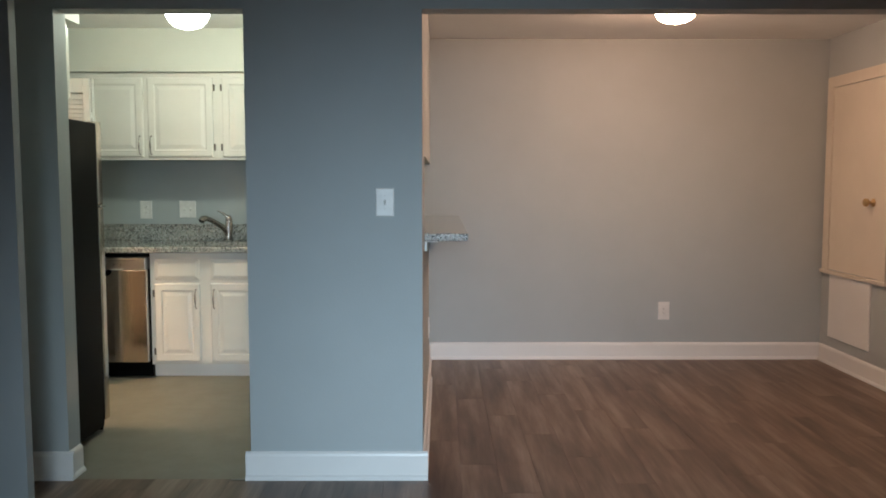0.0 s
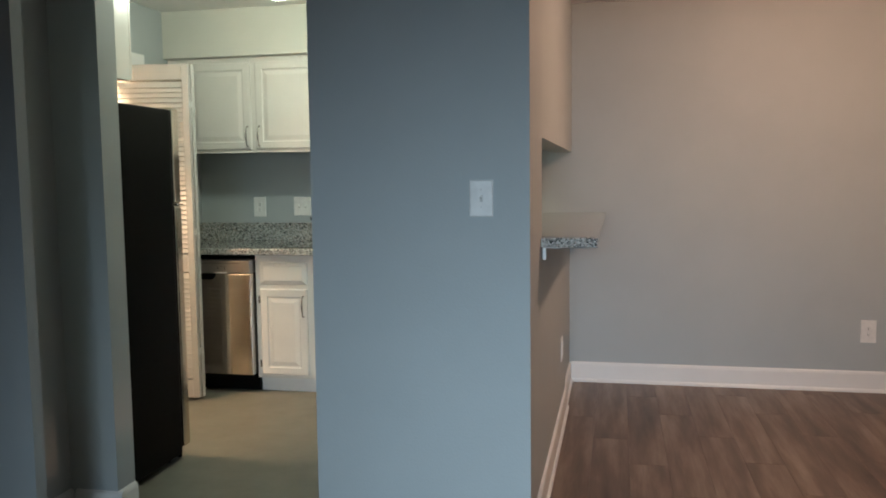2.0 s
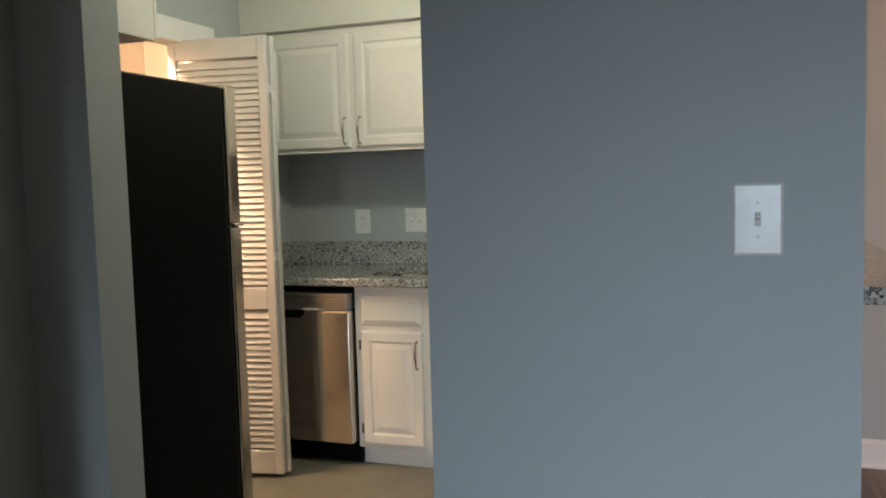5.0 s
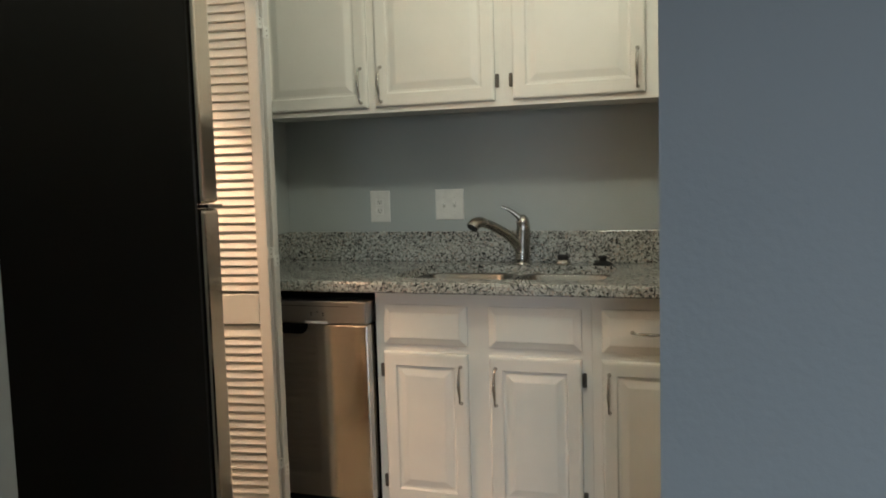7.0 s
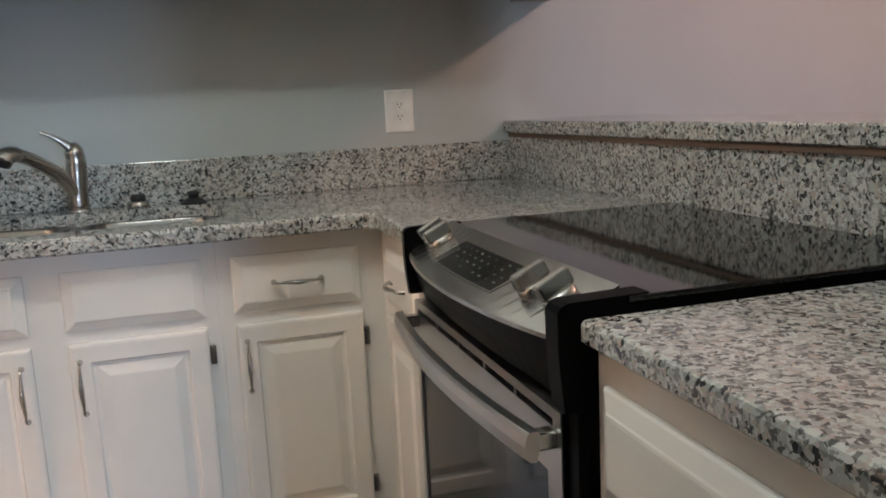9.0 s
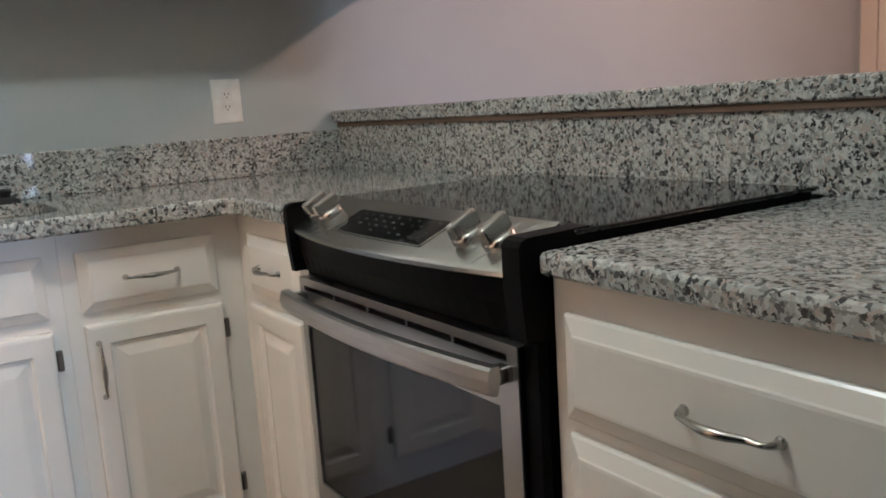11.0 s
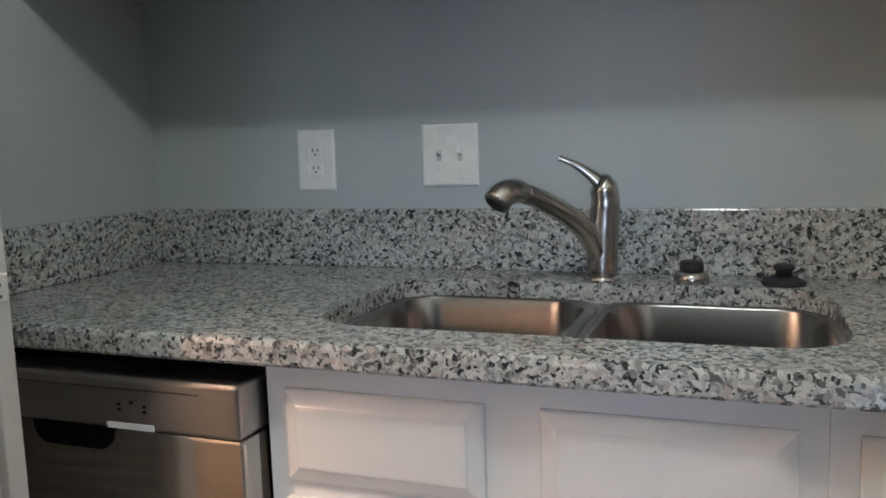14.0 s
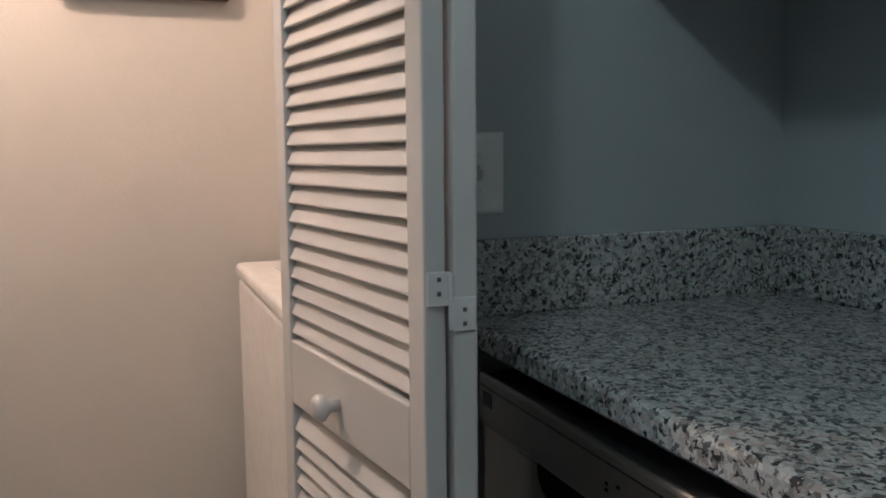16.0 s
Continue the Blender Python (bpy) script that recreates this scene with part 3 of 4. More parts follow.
part("nozzle", tube([(0.9578, -0.3038, COUNTER + 0.1645), (0.9542, -0.3082, COUNTER + 0.1585)], 0.019, 16), RUBBER, head, "dark rubber nozzle")
lv = spline([(1.100, -0.112, COUNTER + 0.182), (1.082, -0.118, COUNTER + 0.200), (1.056, -0.125, COUNTER + 0.219), (1.032, -0.131, COUNTER + 0.230), (1.026, -0.132, COUNTER + 0.231)], 5)
part("lever", tube(lv, [0.014 - 0.0085 * min(1, i / 12) for i in range(len(lv) - 2)] + [0.0065, 0.003], 14, 0.8), NICKEL, f, "", True)

d = thing("soap_dispenser", (1.262, -0.095, COUNTER), "low steel sink-hole cover with a black cap", "sink fitting")
part("collar", at_place(lathe([(0.032, 0), (0.032, 0.008), (0.029, 0.018), (0.022, 0.021)], 24), 1.262, -0.095, COUNTER), NICKEL, d, "", True)
part("cap", at_place(lathe([(0.021, 0.0205), (0.022, 0.026), (0.021, 0.036), (0.018, 0.039)], 20), 1.262, -0.095, COUNTER), RUBBER, d, "black plastic cap", True)
d = thing("sink_stopper", (1.418, -0.095, COUNTER), "black rubber sink stopper lying on the worktop", "sink stopper")
part("flange", at_place(lathe([(0.037, 0), (0.038, 0.005), (0.030, 0.010), (0.020, 0.016)], 24), 1.418, -0.095, COUNTER), RUBBER, d, "", True)
part("knob", at_place(lathe([(0.015, 0.0155), (0.013, 0.024), (0.018, 0.028), (0.018, 0.034), (0.012, 0.037)], 20), 1.418, -0.095, COUNTER), RUBBER, d, "", True)

# ---- dishwasher ----
dw = thing("dishwasher", (0.37, -0.3, 0), "stainless steel dishwasher with a pocket handle under the worktop", "dishwasher")
part("tub", boxes((0.052, 0.677, -0.585, -0.03, 0.02, 0.880)), BLACK, dw, "black tub housing")
part("door_panel", rounded(0.075, 0.668, -0.662, -0.586, 0.118, 0.766, 0.006), STEEL_V, dw, "brushed steel door panel")
strip = part("control_strip", rounded(0.075, 0.668, -0.669, -0.586, 0.768, 0.852, 0.007, 3), STEEL, dw, "brushed steel control strip")
part("groove", rounded(0.085, 0.600, -0.6702, -0.6685, 0.832, 0.8345, 0.0005, 1), DARK_STEEL, strip)
# no recess is cut: a flat black plate stands for the pocket's shade
pocket = bmesh.new()
outline = [(0.430, 0.767), (0.266, 0.767)] + arc(0.298, 0.760, 0.032, 180, 270, 6) + arc(0.398, 0.760, 0.032, 270, 360, 6)
sheets = [[pocket.verts.new((x, y, z)) for x, z in outline] for y in (-0.6610, -0.6635)]
for k in range(len(outline)):
    m = (k + 1) % len(outline)
    pocket.faces.new((sheets[0][k], sheets[0][m], sheets[1][m], sheets[1][k]))
pocket.faces.new(sheets[0]), pocket.faces.new(sheets[1][::-1])
bmesh.ops.recalc_face_normals(pocket, faces=pocket.faces)
part("pocket_shade_plate", pocket, BLACK, dw, "flat black rounded plate standing for the shaded handle pocket")
part("display", rounded(0.095, 0.128, -0.6698, -0.668, 0.802, 0.826, 0.001, 1), BLACK_GLASS, strip)
for x, z in ((0.450, 0.808), (0.450, 0.800), (0.474, 0.812), (0.498, 0.807), (0.498, 0.799)):
    part("button", rounded(x - 0.003, x + 0.003, -0.6702, -0.6685, z - 0.0018, z + 0.0018, 0.0005, 1), BLACK, strip)
part("sticker", rounded(0.425, 0.515, -0.6702, -0.6688, 0.769, 0.779, 0.0004, 1), PLATE, dw, "small white sticker")
part("toe_panel", rounded(0.060, 0.676, -0.575, -0.555, 0.004, 0.112, 0.003), BLACK, dw, "black toe panel")

# ---- range ----
R0, R1 = -1.790, -1.036
rg = thing("range", (2.1, -1.41, 0), "stainless steel slide-in electric range with black glass top", "range")
part("body", boxes((1.862, 2.455, R0 + 0.004, R1 - 0.004, 0.03, 0.80), (1.930, 2.455, R0 + 0.004, R1 - 0.004, 0.80, 0.928)), BLACK, rg, "black enamelled body")
part("cooktop", rounded(1.915, 2.458, R0 - 0.006, R1 + 0.006, 0.9285, 0.9365, 0.003), BLACK_GLASS, rg, "glossy black ceramic cooktop")


def bowed(section, y0, y1, depth, n=20, closed=True):
    """A section of (x, z, share of the bow) swept along y, bulging towards -x in the middle."""
    bm = bmesh.new()
    rows = []
    for i in range(n + 1):
        k = i / n
        bow = depth * (1 - (2 * k - 1) ** 2)
        rows.append([bm.verts.new((x - bow * w, y0 + (y1 - y0) * k, z)) for x, z, w in section])
    m = len(section)
    for a, b3 in zip(rows, rows[1:]):
        for i in range(m):
            bm.faces.new((a[i], a[(i + 1) % m], b3[(i + 1) % m], b3[i]))
    bm.faces.new(rows[0]), bm.faces.new(rows[-1][::-1])
    bmesh.ops.recalc_face_normals(bm, faces=bm.faces)
    return bm


P0, P1, BOW = R0 + 0.036, R1 - 0.017, 0.042
panel = part("control_panel", bowed([(1.925, 0.9420, 0), (1.834, 0.8900, 1), (1.830, 0.8860, 1), (1.829, 0.8800, 1), (1.836, 0.8770, 1), (1.925, 0.9100, 0)], P0, P1, BOW), PANEL_STEEL, rg, "curved brushed steel control panel")
part("fascia", bowed([(1.905, 0.908, 0), (1.840, 0.8750, 1), (1.844, 0.840, 0.8), (1.856, 0.795, 0.35), (1.905, 0.795, 0)], P0 - 0.010, P1 + 0.004, 0.040), BLACK, rg, "black curved fascia")
for y0, y1 in ((R0 - 0.002, P0 - 0.0015), (P1 + 0.0015, R1 + 0.002)):
    cap = bowed([(1.945, 0.9385, 0), (1.836, 0.9360, 0), (1.826, 0.9320, 0), (1.821, 0.9240, 0), (1.821, 0.8800, 0), (1.823, 0.8450, 0), (1.828, 0.797, 0), (1.945, 0.795, 0)], y0, y1, 0.0, 2)
    part("end_cap", cap, BLACK, rg, "black end cap")


def on_panel(k, s, lift):
    """A point on the sloping panel: k along y from the near end, s down the slope, raised by lift."""
    y = P0 + (P1 - P0) * k
    bow = BOW * (1 - (2 * k - 1) ** 2)
    a, b4 = Vector((1.925, y, 0.9420)), Vector((1.834 - bow, y, 0.8900))
    normal = Vector((-(a.z - b4.z), 0, a.x - b4.x)).normalized()
    return a.lerp(b4, s) + normal * lift


def panel_patch(k0, k1, s0, s1, lift, thick):
    bm = bmesh.new()
    n = 10
    rows = []
    for i in range(n + 1):
        k = k0 + (k1 - k0) * i / n
        rows.append([bm.verts.new(on_panel(k, s, h)) for s, h in ((s0, lift - thick), (s0, lift), (s1, lift), (s1, lift - thick))])
    for a, b5 in zip(rows, rows[1:]):
        for i in range(4):
            bm.faces.new((a[i], a[(i + 1) % 4], b5[(i + 1) % 4], b5[i]))
    bm.faces.new(rows[0]), bm.faces.new(rows[-1][::-1])
    bmesh.ops.recalc_face_normals(bm, faces=bm.faces)
    return bm


part("display_rim", panel_patch(0.295, 0.735, 0.235, 0.80, 0.0012, 0.003), NICKEL, panel)
show = part("display", panel_patch(0.303, 0.727, 0.265, 0.775, 0.0018, 0.003), BLACK_GLASS, panel, "dark touch display")
PRINT = plain("grey_print", (0.036, 0.046, 0.041), 0.5)
random.seed(7)
for row in range(4):
    for col in range(9):
        if random.random() < 0.72:
            k, s0 = 0.325 + col * 0.043 + random.uniform(-0.005, 0.005), 0.33 + row * 0.105
            part("marking", panel_patch(k, k + random.uniform(0.006, 0.018), s0, s0 + 0.024, 0.0022, 0.001), PRINT, show)
for k in (0.100, 0.198, 0.862, 0.945):
    o = on_panel(k, 0.48, 0)
    up = (on_panel(k, 0.50, 1) - o).normalized()
    q = up.to_track_quat("Z", "X").to_matrix().to_4x4()
    turn = Matrix.Translation(o) @ q
    base = lathe([(0.026, -0.002), (0.026, 0.004), (0.023, 0.010), (0.019, 0.012)], 24)
    base.transform(turn)
    kb = part("knob", base, NICKEL, panel, "steel control knob", True)
    grip = rounded(-0.028, 0.028, -0.0105, 0.0105, 0.008, 0.034, 0.005, 3)
    for v in grip.verts:
        v.co.y *= 1.0 - 0.35 * (v.co.z - 0.008) / 0.028
    grip.transform(turn @ pose(0, 0, 0, 0, 0, 8))
    part("grip", grip, NICKEL, kb)

# oven door
X0 = 1.838
D0 = R0 + 0.034
od = part("oven_door", boxes((X0, X0 + 0.024, D0, R1 - 0.008, 0.690, 0.758), (X0, X0 + 0.024, D0, R1 - 0.008, 0.769, 0.784),
                             (X0, X0 + 0.024, D0, D0 + 0.044, 0.340, 0.690), (X0, X0 + 0.024, R1 - 0.032, R1 - 0.008, 0.340, 0.690),
                             (X0, X0 + 0.024, D0, R1 - 0.008, 0.225, 0.340), (X0, X0 + 0.024, D0, D0 + 0.024, 0.758, 0.769), (X0, X0 + 0.024, R1 - 0.030, R1 - 0.008, 0.758, 0.769),
                             *[(X0 + 0.001, X0 + 0.024, D0 + 0.024 + (R1 - 0.030 - D0 - 0.024) * i / 5 - 0.004, D0 + 0.024 + (R1 - 0.030 - D0 - 0.024) * i / 5 + 0.004, 0.758, 0.769) for i in range(1, 5)]), STEEL, rg, "brushed steel oven door with vent slots")
part("vent", boxes((X0 + 0.016, X0 + 0.0235, D0 + 0.022, R1 - 0.028, 0.757, 0.770)), BLACK, od, "dark vent slots")
part("window", rounded(X0 + 0.004, X0 + 0.014, D0 + 0.0435, R1 - 0.0315, 0.3395, 0.6905, 0.0015), OVEN_GLASS, od, "smoked oven glass")
pull = part("handle", bowed([(1.810, 0.764, 1), (1.797, 0.763, 1), (1.793, 0.759, 1), (1.790, 0.745, 1), (1.793, 0.727, 1), (1.797, 0.723, 1), (1.806, 0.722, 1), (1.812, 0.745, 1)], D0 + 0.004, R1 - 0.012, 0.024, 24), STEEL, od, "broad bowed steel handle")
for y in (D0 + 0.024, R1 - 0.030):
    part("handle_post", rounded(1.800, X0 + 0.002, y - 0.014, y + 0.014, 0.732, 0.756, 0.004), NICKEL, od)
part("door_edge", boxes((X0 + 0.0015, X0 + 0.0235, D0 - 0.0035, D0 - 0.0005, 0.226, 0.783)), BLACK, od, "black door edge")
part("storage_drawer", rounded(X0, X0 + 0.026, D0, R1 - 0.008, 0.055, 0.215, 0.004), STEEL, rg, "brushed steel storage drawer")
part("side_trim", rounded(1.846, 1.861, R0 - 0.002, D0 - 0.004, 0.055, 0.794, 0.002, 1), BLACK, rg, "black side trim")
for y in (R0 + 0.05, R1 - 0.05):
    part("foot", at_place(lathe([(0.02, 0.0), (0.02, 0.006), (0.012, 0.008), (0.012, 0.031)], 14), 1.92, y, 0), BLACK, rg)
    part("foot", at_place(lathe([(0.02, 0.0), (0.02, 0.006), (0.012, 0.008), (0.012, 0.031)], 14), 2.40, y, 0), BLACK, rg)

# ---- refrigerator ----
fr = thing("refrigerator", (0.45, -2.1, 0), "black-sided refrigerator with stainless doors standing by the doorway", "refrigerator")
part("body", rounded(0.105, 0.851, -2.470, -1.868, 0.03, 1.690, 0.006), BLACK_SIDE, fr, "matt black cabinet side")
part("gasket", boxes((0.117, 0.843, -1.868, -1.856, 0.06, 1.685)), RUBBER, fr, "dark door gasket")
part("freezer_door", rounded(0.105, 0.855, -1.856, -1.795, 1.248, 1.700, 0.010, 3), STEEL_V, fr, "steel freezer door")
part("lower_door", rounded(0.105, 0.855, -1.856, -1.795, 0.060, 1.238, 0.010, 3), STEEL_V, fr, "steel lower door")
part("hinge_plate", rounded(0.795, 0.866, -1.850, -1.800, 1.2395, 1.2465, 0.001), NICKEL, fr)
part("base_grille", rounded(0.12, 0.835, -1.862, -1.845, 0.006, 0.054, 0.003), BLACK, fr)
for x in (0.16, 0.79):
    for y in (-2.42, -1.92):
        part("foot", at_place(lathe([(0.022, 0.0), (0.022, 0.012), (0.012, 0.014), (0.012, 0.031)], 14), x, y, 0), BLACK, fr)

# ---- folding louvred door ----
bf = thing("bifold_door", (0.16, -0.86, 0.02), "white louvred bifold closet door folded open", "door")


def louvred_panel(a, b, face):
    """One leaf from a to b, in plan; face is the side of the line, +1 or -1, that its thickness lies on."""
    a, b = Vector(a), Vector(b)
    w = (b - a).length
    yaw = math.degrees(math.atan2(b.y - a.y, b.x - a.x))
    m = pose(a.x, a.y, 0, 0, 0, yaw)
    t0, t1 = (0, 0.028) if face > 0 else (-0.028, 0)
    mid = (t0 + t1) / 2

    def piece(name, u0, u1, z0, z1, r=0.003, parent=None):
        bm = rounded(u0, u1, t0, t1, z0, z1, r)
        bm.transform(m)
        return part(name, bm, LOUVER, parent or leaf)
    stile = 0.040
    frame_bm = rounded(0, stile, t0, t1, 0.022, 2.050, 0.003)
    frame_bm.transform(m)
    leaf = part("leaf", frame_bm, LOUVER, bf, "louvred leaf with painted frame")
    piece("stile", w - stile, w, 0.022, 2.050)
    piece("top_rail", stile, w - stile, 1.955, 2.049)
    rail = piece("mid_rail", stile, w - stile, 0.803, 0.906)
    piece("bottom_rail", stile, w - stile, 0.023, 0.135)
    shape = rounded(stile - 0.004, w - stile + 0.004, -0.0032, 0.0032, -0.0205, 0.0205, 0.0025, 2)
    shape.transform(pose(0, 0, 0, -25 * (1 if face > 0 else -1), 0, 0))
    me = bpy.data.meshes.new("slat")
    shape.to_mesh(me)
    shape.free()
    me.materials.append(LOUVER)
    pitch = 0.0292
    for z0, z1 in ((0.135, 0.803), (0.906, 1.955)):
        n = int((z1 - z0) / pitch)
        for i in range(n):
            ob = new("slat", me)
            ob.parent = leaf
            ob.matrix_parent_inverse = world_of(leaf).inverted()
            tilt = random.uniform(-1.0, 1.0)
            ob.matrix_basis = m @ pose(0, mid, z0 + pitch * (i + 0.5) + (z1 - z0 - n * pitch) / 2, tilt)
    return leaf, m, w, t0, rail


leaf1, m1, w1, t1_, rail1 = louvred_panel((-0.066, -0.952), (0.411, -0.880), 1)
leaf2, m2, w2, t2_, rail2 = louvred_panel((-0.006, -0.806), (0.416, -0.847), 1)
kn = lathe([(0.009, 0.0), (0.009, 0.012), (0.013, 0.018), (0.019, 0.024), (0.0195, 0.030), (0.015, 0.036), (0.006, 0.038)], 22)
kn.transform(m1 @ pose(0.230, 0, 0.850, 90))
part("knob", kn, LOUVER, rail1, "white round knob", True)
for z in (1.035, 1.80, 0.30):
    h1 = rounded(0.409, 0.4140, -0.877, -0.8495, z - 0.008, z + 0.030, 0.001, 1)
    part("hinge", h1, HINGE, leaf1, "painted steel hinge leaf")
    part("hinge", rounded(0.414, 0.4205, -0.849, -0.8215, z - 0.036, z + 0.002, 0.001, 1), HINGE, leaf2, "painted steel hinge leaf")
for z in (1.035, 1.80, 0.30):
    part("hinge_pin", tube([(0.4155, -0.8495, z - 0.034), (0.4155, -0.8495, z + 0.028)], 0.0032, 8), HINGE, bf)
    for dz in (0.006, 0.022):
        part("screw", rounded(0.4138, 0.4148, -0.866, -0.861, z + dz - 0.0025, z + dz + 0.0025, 0.0006, 1), IRON, bf)
        part("screw", rounded(0.4203, 0.4213, -0.838, -0.833, z - dz - 0.0085, z - dz - 0.0035, 0.0006, 1), IRON, bf)
part("pivot", at_place(lathe([(0.005, 0.0), (0.005, 0.020), (0.004, 0.024)], 10), 0.03, -0.80, 0.0), NICKEL, bf)

# ---- laundry closet ----
wa = thing("washing_machine", (-0.5, -0.57, 0), "white top-loading washing machine in the laundry closet", "washing machine")
part("cabinet", rounded(-0.868, -0.140, -0.918, -0.235, 0.012, 0.888, 0.012, 3), WASHER, wa)
top = part("top", rounded(-0.874, -0.134, -0.924, -0.230, 0.889, 0.926, 0.014, 4), WASHER, wa)
part("lid", rounded(-0.740, -0.200, -0.850, -0.300, 0.926, 0.934, 0.004, 2), WASHER, top, "white lid")
for x in (-0.82, -0.19):
    for y in (-0.87, -0.28):
        part("foot", at_place(lathe([(0.02, 0.0), (0.02, 0.013)], 12), x, y, 0), BLACK, wa)
bx = thing("wall_panel_box", (-0.96, -1.1, 1.583), "olive-brown metal panel box on the closet wall", "panel box")
part("box", rounded(-0.970, -0.935, -1.305, -0.905, 1.583, 2.02, 0.003), plain("olive_brown_metal", (0.20, 0.17, 0.11), 0.5, 0.3), bx)
part("cover", rounded(-0.935, -0.928, -1.285, -0.925, 1.585, 2.00, 0.002), plain("olive_brown_cover", (0.24, 0.20, 0.13), 0.5, 0.3), bx)
cl = thing("closet_light", (*CLOSET_LIGHT, 2.3), "lit bare bulb in a ceiling lampholder", "ceiling light")
part("lampholder", at_place(lathe([(0.055, 0.0), (0.055, -0.02), (0.03, -0.05), (0.022, -0.06)][::-1], 20), *CLOSET_LIGHT, CEILING), PLATE, cl)
part("bulb", at_place(lathe([(0.012, -0.06), (0.018, -0.08), (0.030, -0.11), (0.031, -0.13), (0.020, -0.152), (0.006, -0.158)][::-1], 20), *CLOSET_LIGHT, CEILING), BULB, cl, "glowing bulb", True)

# ---- plates ----


def plate(place, width, height, at, label, category, kind):
    """A cover plate centred at (u, z) with its toggles or sockets, built by the mapping at."""
    u, z = place
    o = thing(category.replace(" ", "_"), at(u, 0, z - height / 2), label, category, "cover plates")
    w, h = width / 2, height / 2
    part("plate", fielded(u - w, u + w, z - h, z + h, [(0, 0.0005), (0, 0.003), (0.002, 0.0048), (0.005, 0.006)], at), PLATE, o)
    if kind == "outlet":
        for s in (-0.0195, 0.0195):
            bm = rounded(-0.0165, 0.0165, 0.0055, 0.0078, -0.0140, 0.0140, 0.004, 2)
            sock = part("socket", mapped(at_place(bm, u, 0, z + s), at), PLATE, o)
            for k, hh in ((-0.0062, 0.0042), (0.0062, 0.0034)):
                part("slot", mapped(at_place(rounded(k - 0.0011, k + 0.0011, 0.0076, 0.0083, -hh + 0.003, hh + 0.003, 0), u, 0, z + s), at), SLOT, sock)
            part("slot", mapped(at_place(rounded(-0.0022, 0.0022, 0.0076, 0.0083, -0.0088, -0.0048, 0), u, 0, z + s), at), SLOT, sock)
    else:
        for k in ((-0.023, 0.023) if kind == "double" else (0.0,)):
            part("toggle_slot", mapped(at_place(rounded(k - 0.0052, k + 0.0052, 0.0055, 0.0066, -0.012, 0.012, 0.0005, 1), u, 0, z), at), plain("ivory_slot", (0.55, 0.55, 0.53), 0.4), o)
            bm = rounded(-0.0042, 0.0042, 0.004, 0.018, -0.0045, 0.0055, 0.0015, 2)
            bm.transform(pose(0, 0, 0, 28))
            part("toggle", mapped(at_place(bm, u + k, 0, z), at), PLATE, o)
            for s in (-0.030, 0.030):
                part("screw", mapped(at_place(rounded(k - 0.0025, k + 0.0025, 0.0055, 0.0068, s - 0.0025, s + 0.0025, 0.001, 1), u, 0, z), at), HINGE, o)
    return o


wall = back_run(0.0)
plate((0.448, 1.162), 0.092, 0.136, wall, "white double-socket outlet plate on the grey wall", "wall outlet", "outlet")
plate((0.766, 1.166), 0.126, 0.130, wall, "white two-toggle switch plate above the worktop", "light switch", "double")
plate((2.089, 1.168), 0.096, 0.138, wall, "white double-socket outlet plate near the range", "wall outlet", "outlet")
plate((4.434, 0.379), 0.089, 0.140, wall, "white double-socket outlet plate above the baseboard", "wall outlet", "outlet")
plate((2.456, 1.283), 0.084, 0.128, back_run(FRONT), "white single-toggle switch plate on the pillar wall", "light switch", "single")
plate((-0.634, 1.162), 0.088, 0.134, lambda u, dd, z: (dd, u, z), "white single-toggle switch plate beside the closet", "light switch", "single")
plate((-0.98, 0.42), 0.085, 0.130, lambda u, dd, z: (HALF_R + dd, u, z), "white outlet plate low on the half wall", "wall outlet", "outlet")

# ---- ceiling lights ----


def dome_light(x, y, glass_material, label, wide, deep):
    o = thing("ceiling_light", (x, y, CEILING), label, "ceiling light", "dome lights")
    part("base_plate", at_place(lathe([(r * wide, z) for r, z in ((0.146, -0.060), (0.155, -0.055), (0.155, -0.020), (0.135, -0.014), (0.135, 0.0))], 40), x, y, CEILING), PLATE, o, "white base ring", True)
    part("dome", at_place(lathe([(0.147 * wide * r, -0.0605 - (deep - 0.0605) * d) for r, d in ((0.03, 1), (0.34, 0.97), (0.61, 0.88), (0.83, 0.68), (0.96, 0.40), (1, 0.14), (0.98, 0))], 40), x, y, CEILING), glass_material, o, "glowing frosted glass dome", True).visible_shadow = False
    part("finial", at_place(lathe([(0.004, -deep - 0.014), (0.009, -deep - 0.009), (0.007, -deep - 0.0005)], 16), x, y, CEILING), NICKEL, o)


dome_light(*KITCHEN_LIGHT, DOME_K, "lit frosted glass dome light on the kitchen ceiling", 0.88, 0.195)
dome_light(*DINING_LIGHT, DOME_D, "lit warm glass dome light on the dining room ceiling", 0.85, 0.165)

# ---- utility door on the dining room wall ----
run = side_run(RIGHT)
ud = thing("utility_door", (RIGHT, -0.46, 0.70), "cream painted utility door set above the floor, closed", "door")
CREAM = paint("cream_gloss_paint", (0.72, 0.66, 0.56), 0.4, 0.15, 50, 0.04)
part("casing", mapped(boxes((-0.120, -0.030, 0, 0.018, 0.70, 2.155), (-0.930, -0.840, 0, 0.018, 0.70, 2.155), (-0.840, -0.120, 0, 0.018, 2.075, 2.155)), run), CREAM, ud)
part("sill", mapped(rounded(-0.950, -0.015, 0, 0.030, 0.685, 0.712, 0.004), run), CREAM, ud)
slab_ = part("door_leaf", mapped(rounded(-0.834, -0.126, 0.0, 0.012, 0.718, 2.070, 0.003), run), CREAM, ud)
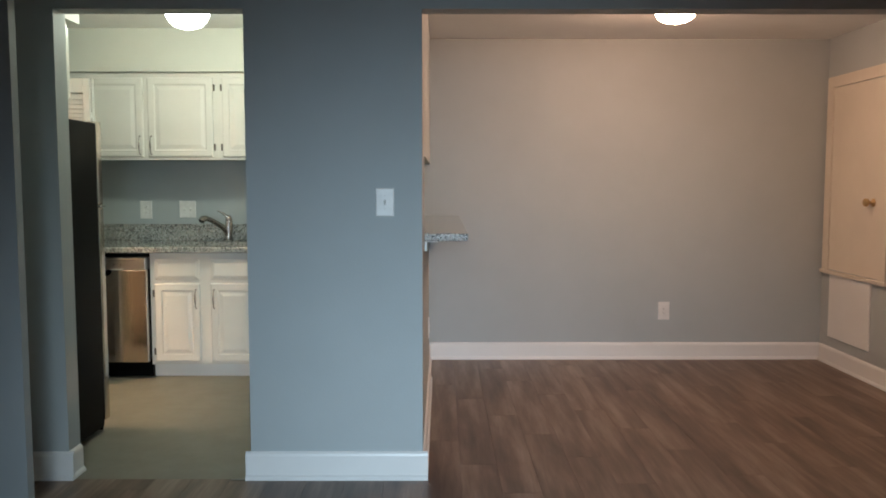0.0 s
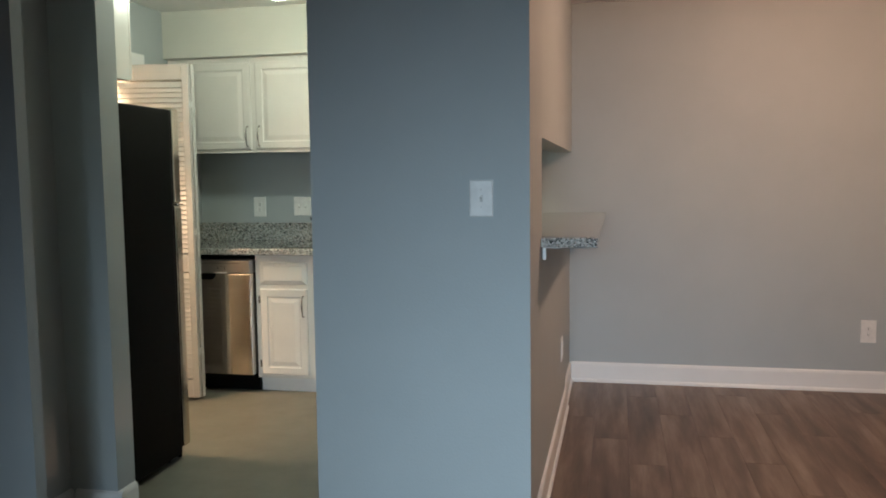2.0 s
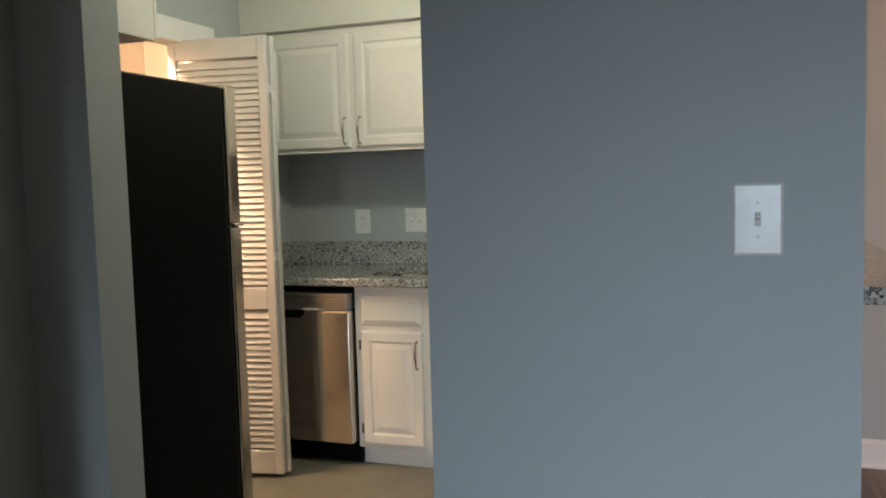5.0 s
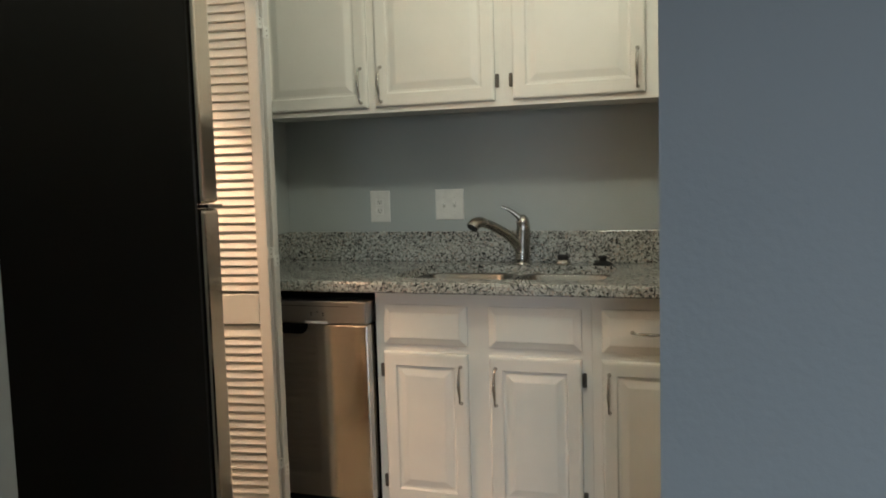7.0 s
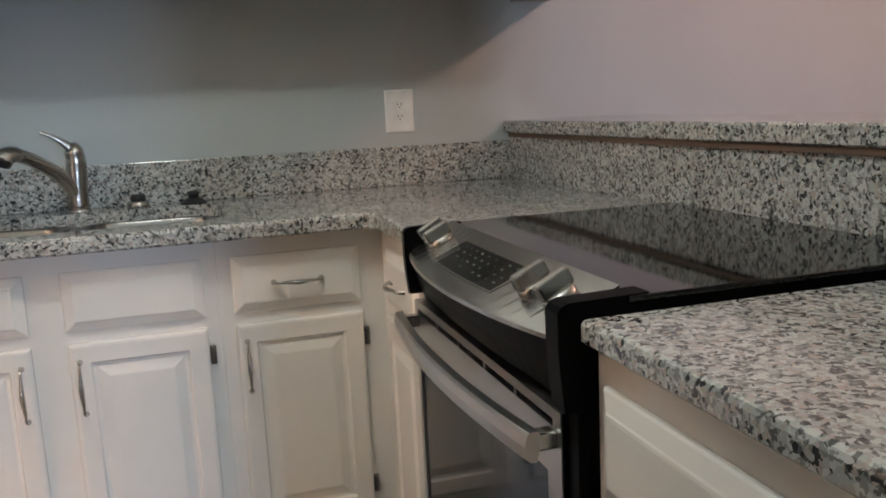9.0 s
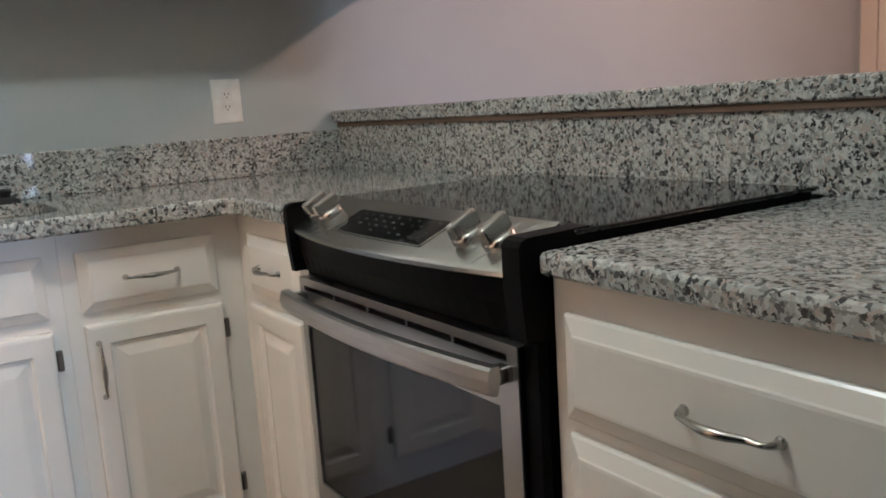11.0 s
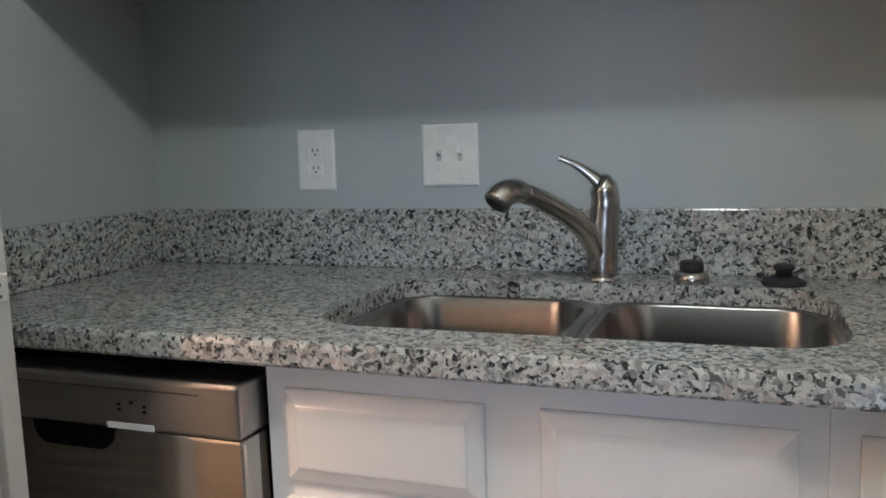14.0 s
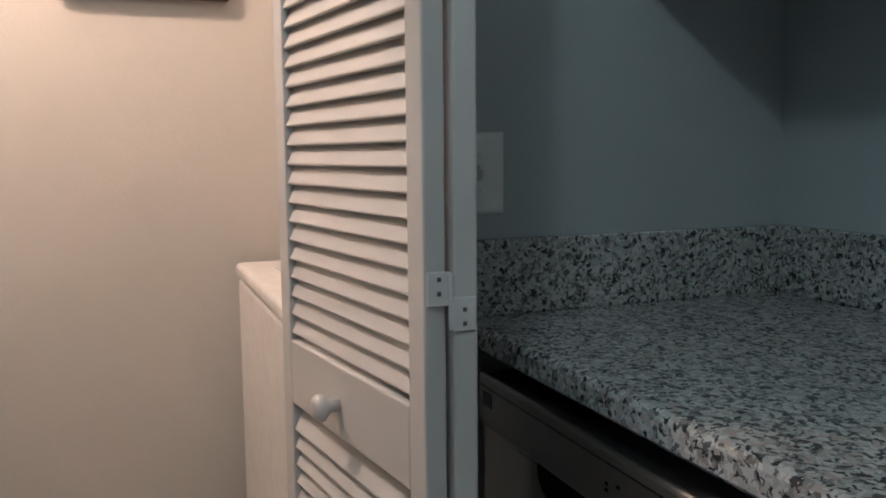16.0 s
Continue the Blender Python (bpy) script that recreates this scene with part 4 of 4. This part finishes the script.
for z in (0.86, 1.92):
    part("hinge", mapped(rounded(-0.134, -0.112, 0.010, 0.022, z - 0.045, z + 0.045, 0.003), run), CREAM, slab_)
kb = lathe([(0.028, 0.0), (0.028, 0.006), (0.012, 0.012), (0.012, 0.030), (0.026, 0.042), (0.029, 0.054), (0.024, 0.066), (0.008, 0.070)], 24)
kb.transform(Matrix.Translation((RIGHT - 0.012, -0.745, 1.235)) @ pose(0, 0, 0, 0, -90, 0))
part("knob", kb, BRASS, slab_, "worn brass knob", True)
ap = thing("access_panel", (RIGHT, -0.45, 0.21), "white access panel below the utility door", "access panel")
part("panel", mapped(rounded(-0.745, -0.150, 0, 0.012, 0.21, 0.683, 0.003), run), TRIM, ap)

# ---- window of the living room, behind the way in ----
gd = tagged(new("window_1"), "sash window with white frame", "window", kind="structure")
W0, W1, WM = REAR - 0.09, REAR - 0.04, (WIN_Z0 + WIN_Z1) / 2
part("window_frame", boxes((WIN0, WIN0 + 0.05, W0, W1, WIN_Z0, WIN_Z1), (WIN1 - 0.05, WIN1, W0, W1, WIN_Z0, WIN_Z1), (WIN0 + 0.05, WIN1 - 0.05, W0, W1, WIN_Z1 - 0.05, WIN_Z1),
                           (WIN0 + 0.05, WIN1 - 0.05, W0, W1, WM - 0.02, WM + 0.02), (WIN0 + 0.05, WIN1 - 0.05, W0, W1, WIN_Z0, WIN_Z0 + 0.05)), TRIM, gd)
part("window_sill", rounded(WIN0 - 0.04, WIN1 + 0.04, REAR - 0.035, REAR + 0.05, WIN_Z0 - 0.025, WIN_Z0 - 0.001, 0.004), TRIM, gd)
for z0, z1 in ((WIN_Z0 + 0.05, WM - 0.02), (WM + 0.02, WIN_Z1 - 0.05)):
    g = part("pane", boxes((WIN0 + 0.05, WIN1 - 0.05, REAR - 0.068, REAR - 0.062, z0, z1)), glass("window_glass"), gd)
    g.visible_shadow = False

# ---- floor planks ----
floor_ob = bpy.data.objects["floor_living"]
PW, PL, GAP = 0.178, 1.22, 0.0002
meshes = {}


def plank_mesh(length):
    key = round(length, 3)
    if key not in meshes:
        bm = bmesh.new()
        w, h = PW / 2 - GAP, length / 2 - GAP
        lo = [bm.verts.new((x, y, -0.005)) for x, y in ((-w, -h), (w, -h), (w, h), (-w, h))]
        md = [bm.verts.new((x, y, -0.0012)) for x, y in ((-w, -h), (w, -h), (w, h), (-w, h))]
        hi = [bm.verts.new((x, y, 0.0)) for x, y in ((-w + 0.0006, -h + 0.0006), (w - 0.0006, -h + 0.0006), (w - 0.0006, h - 0.0006), (-w + 0.0006, h - 0.0006))]
        for a, b6 in ((lo, md), (md, hi)):
            for i in range(4):
                bm.faces.new((a[i], a[(i + 1) % 4], b6[(i + 1) % 4], b6[i]))
        bm.faces.new(hi)
        bmesh.ops.recalc_face_normals(bm, faces=bm.faces)
        me = bpy.data.meshes.new("plank")
        bm.to_mesh(me)
        bm.free()
        me.materials.append(PLANK)
        meshes[key] = me
    return meshes[key]


random.seed(3)
rest = bmesh.new()
row = 0
x = RIGHT - PW / 2
while x > STUB - 0.05:
    top_y = -0.001 if x > HALF_R else FRONT
    y = -4.3 + (row * 0.37) % PL - PL
    while y < top_y:
        y0, y1 = max(y, -4.3), min(y + PL, top_y)
        if y1 - y0 > 0.06:
            ob = new("plank", plank_mesh(y1 - y0))
            ob.parent = floor_ob
            ob.location = (x, (y0 + y1) / 2, 0)
        y += PL
    x -= PW
    row += 1
x = RIGHT - PW / 2
while x > LEFT_ROOM:
    top_y = -4.3 if x > STUB - 0.05 else NOOK_Y
    box(rest, x - PW / 2 + GAP, x + PW / 2 - GAP, REAR, top_y - 0.002, -0.005, 0.0)
    x -= PW
bmesh.ops.recalc_face_normals(rest, faces=rest.faces)
tagged(part("far_planks", rest, PLANK, floor_ob, "brown wood-look planks of the living room"), kind="stuff")
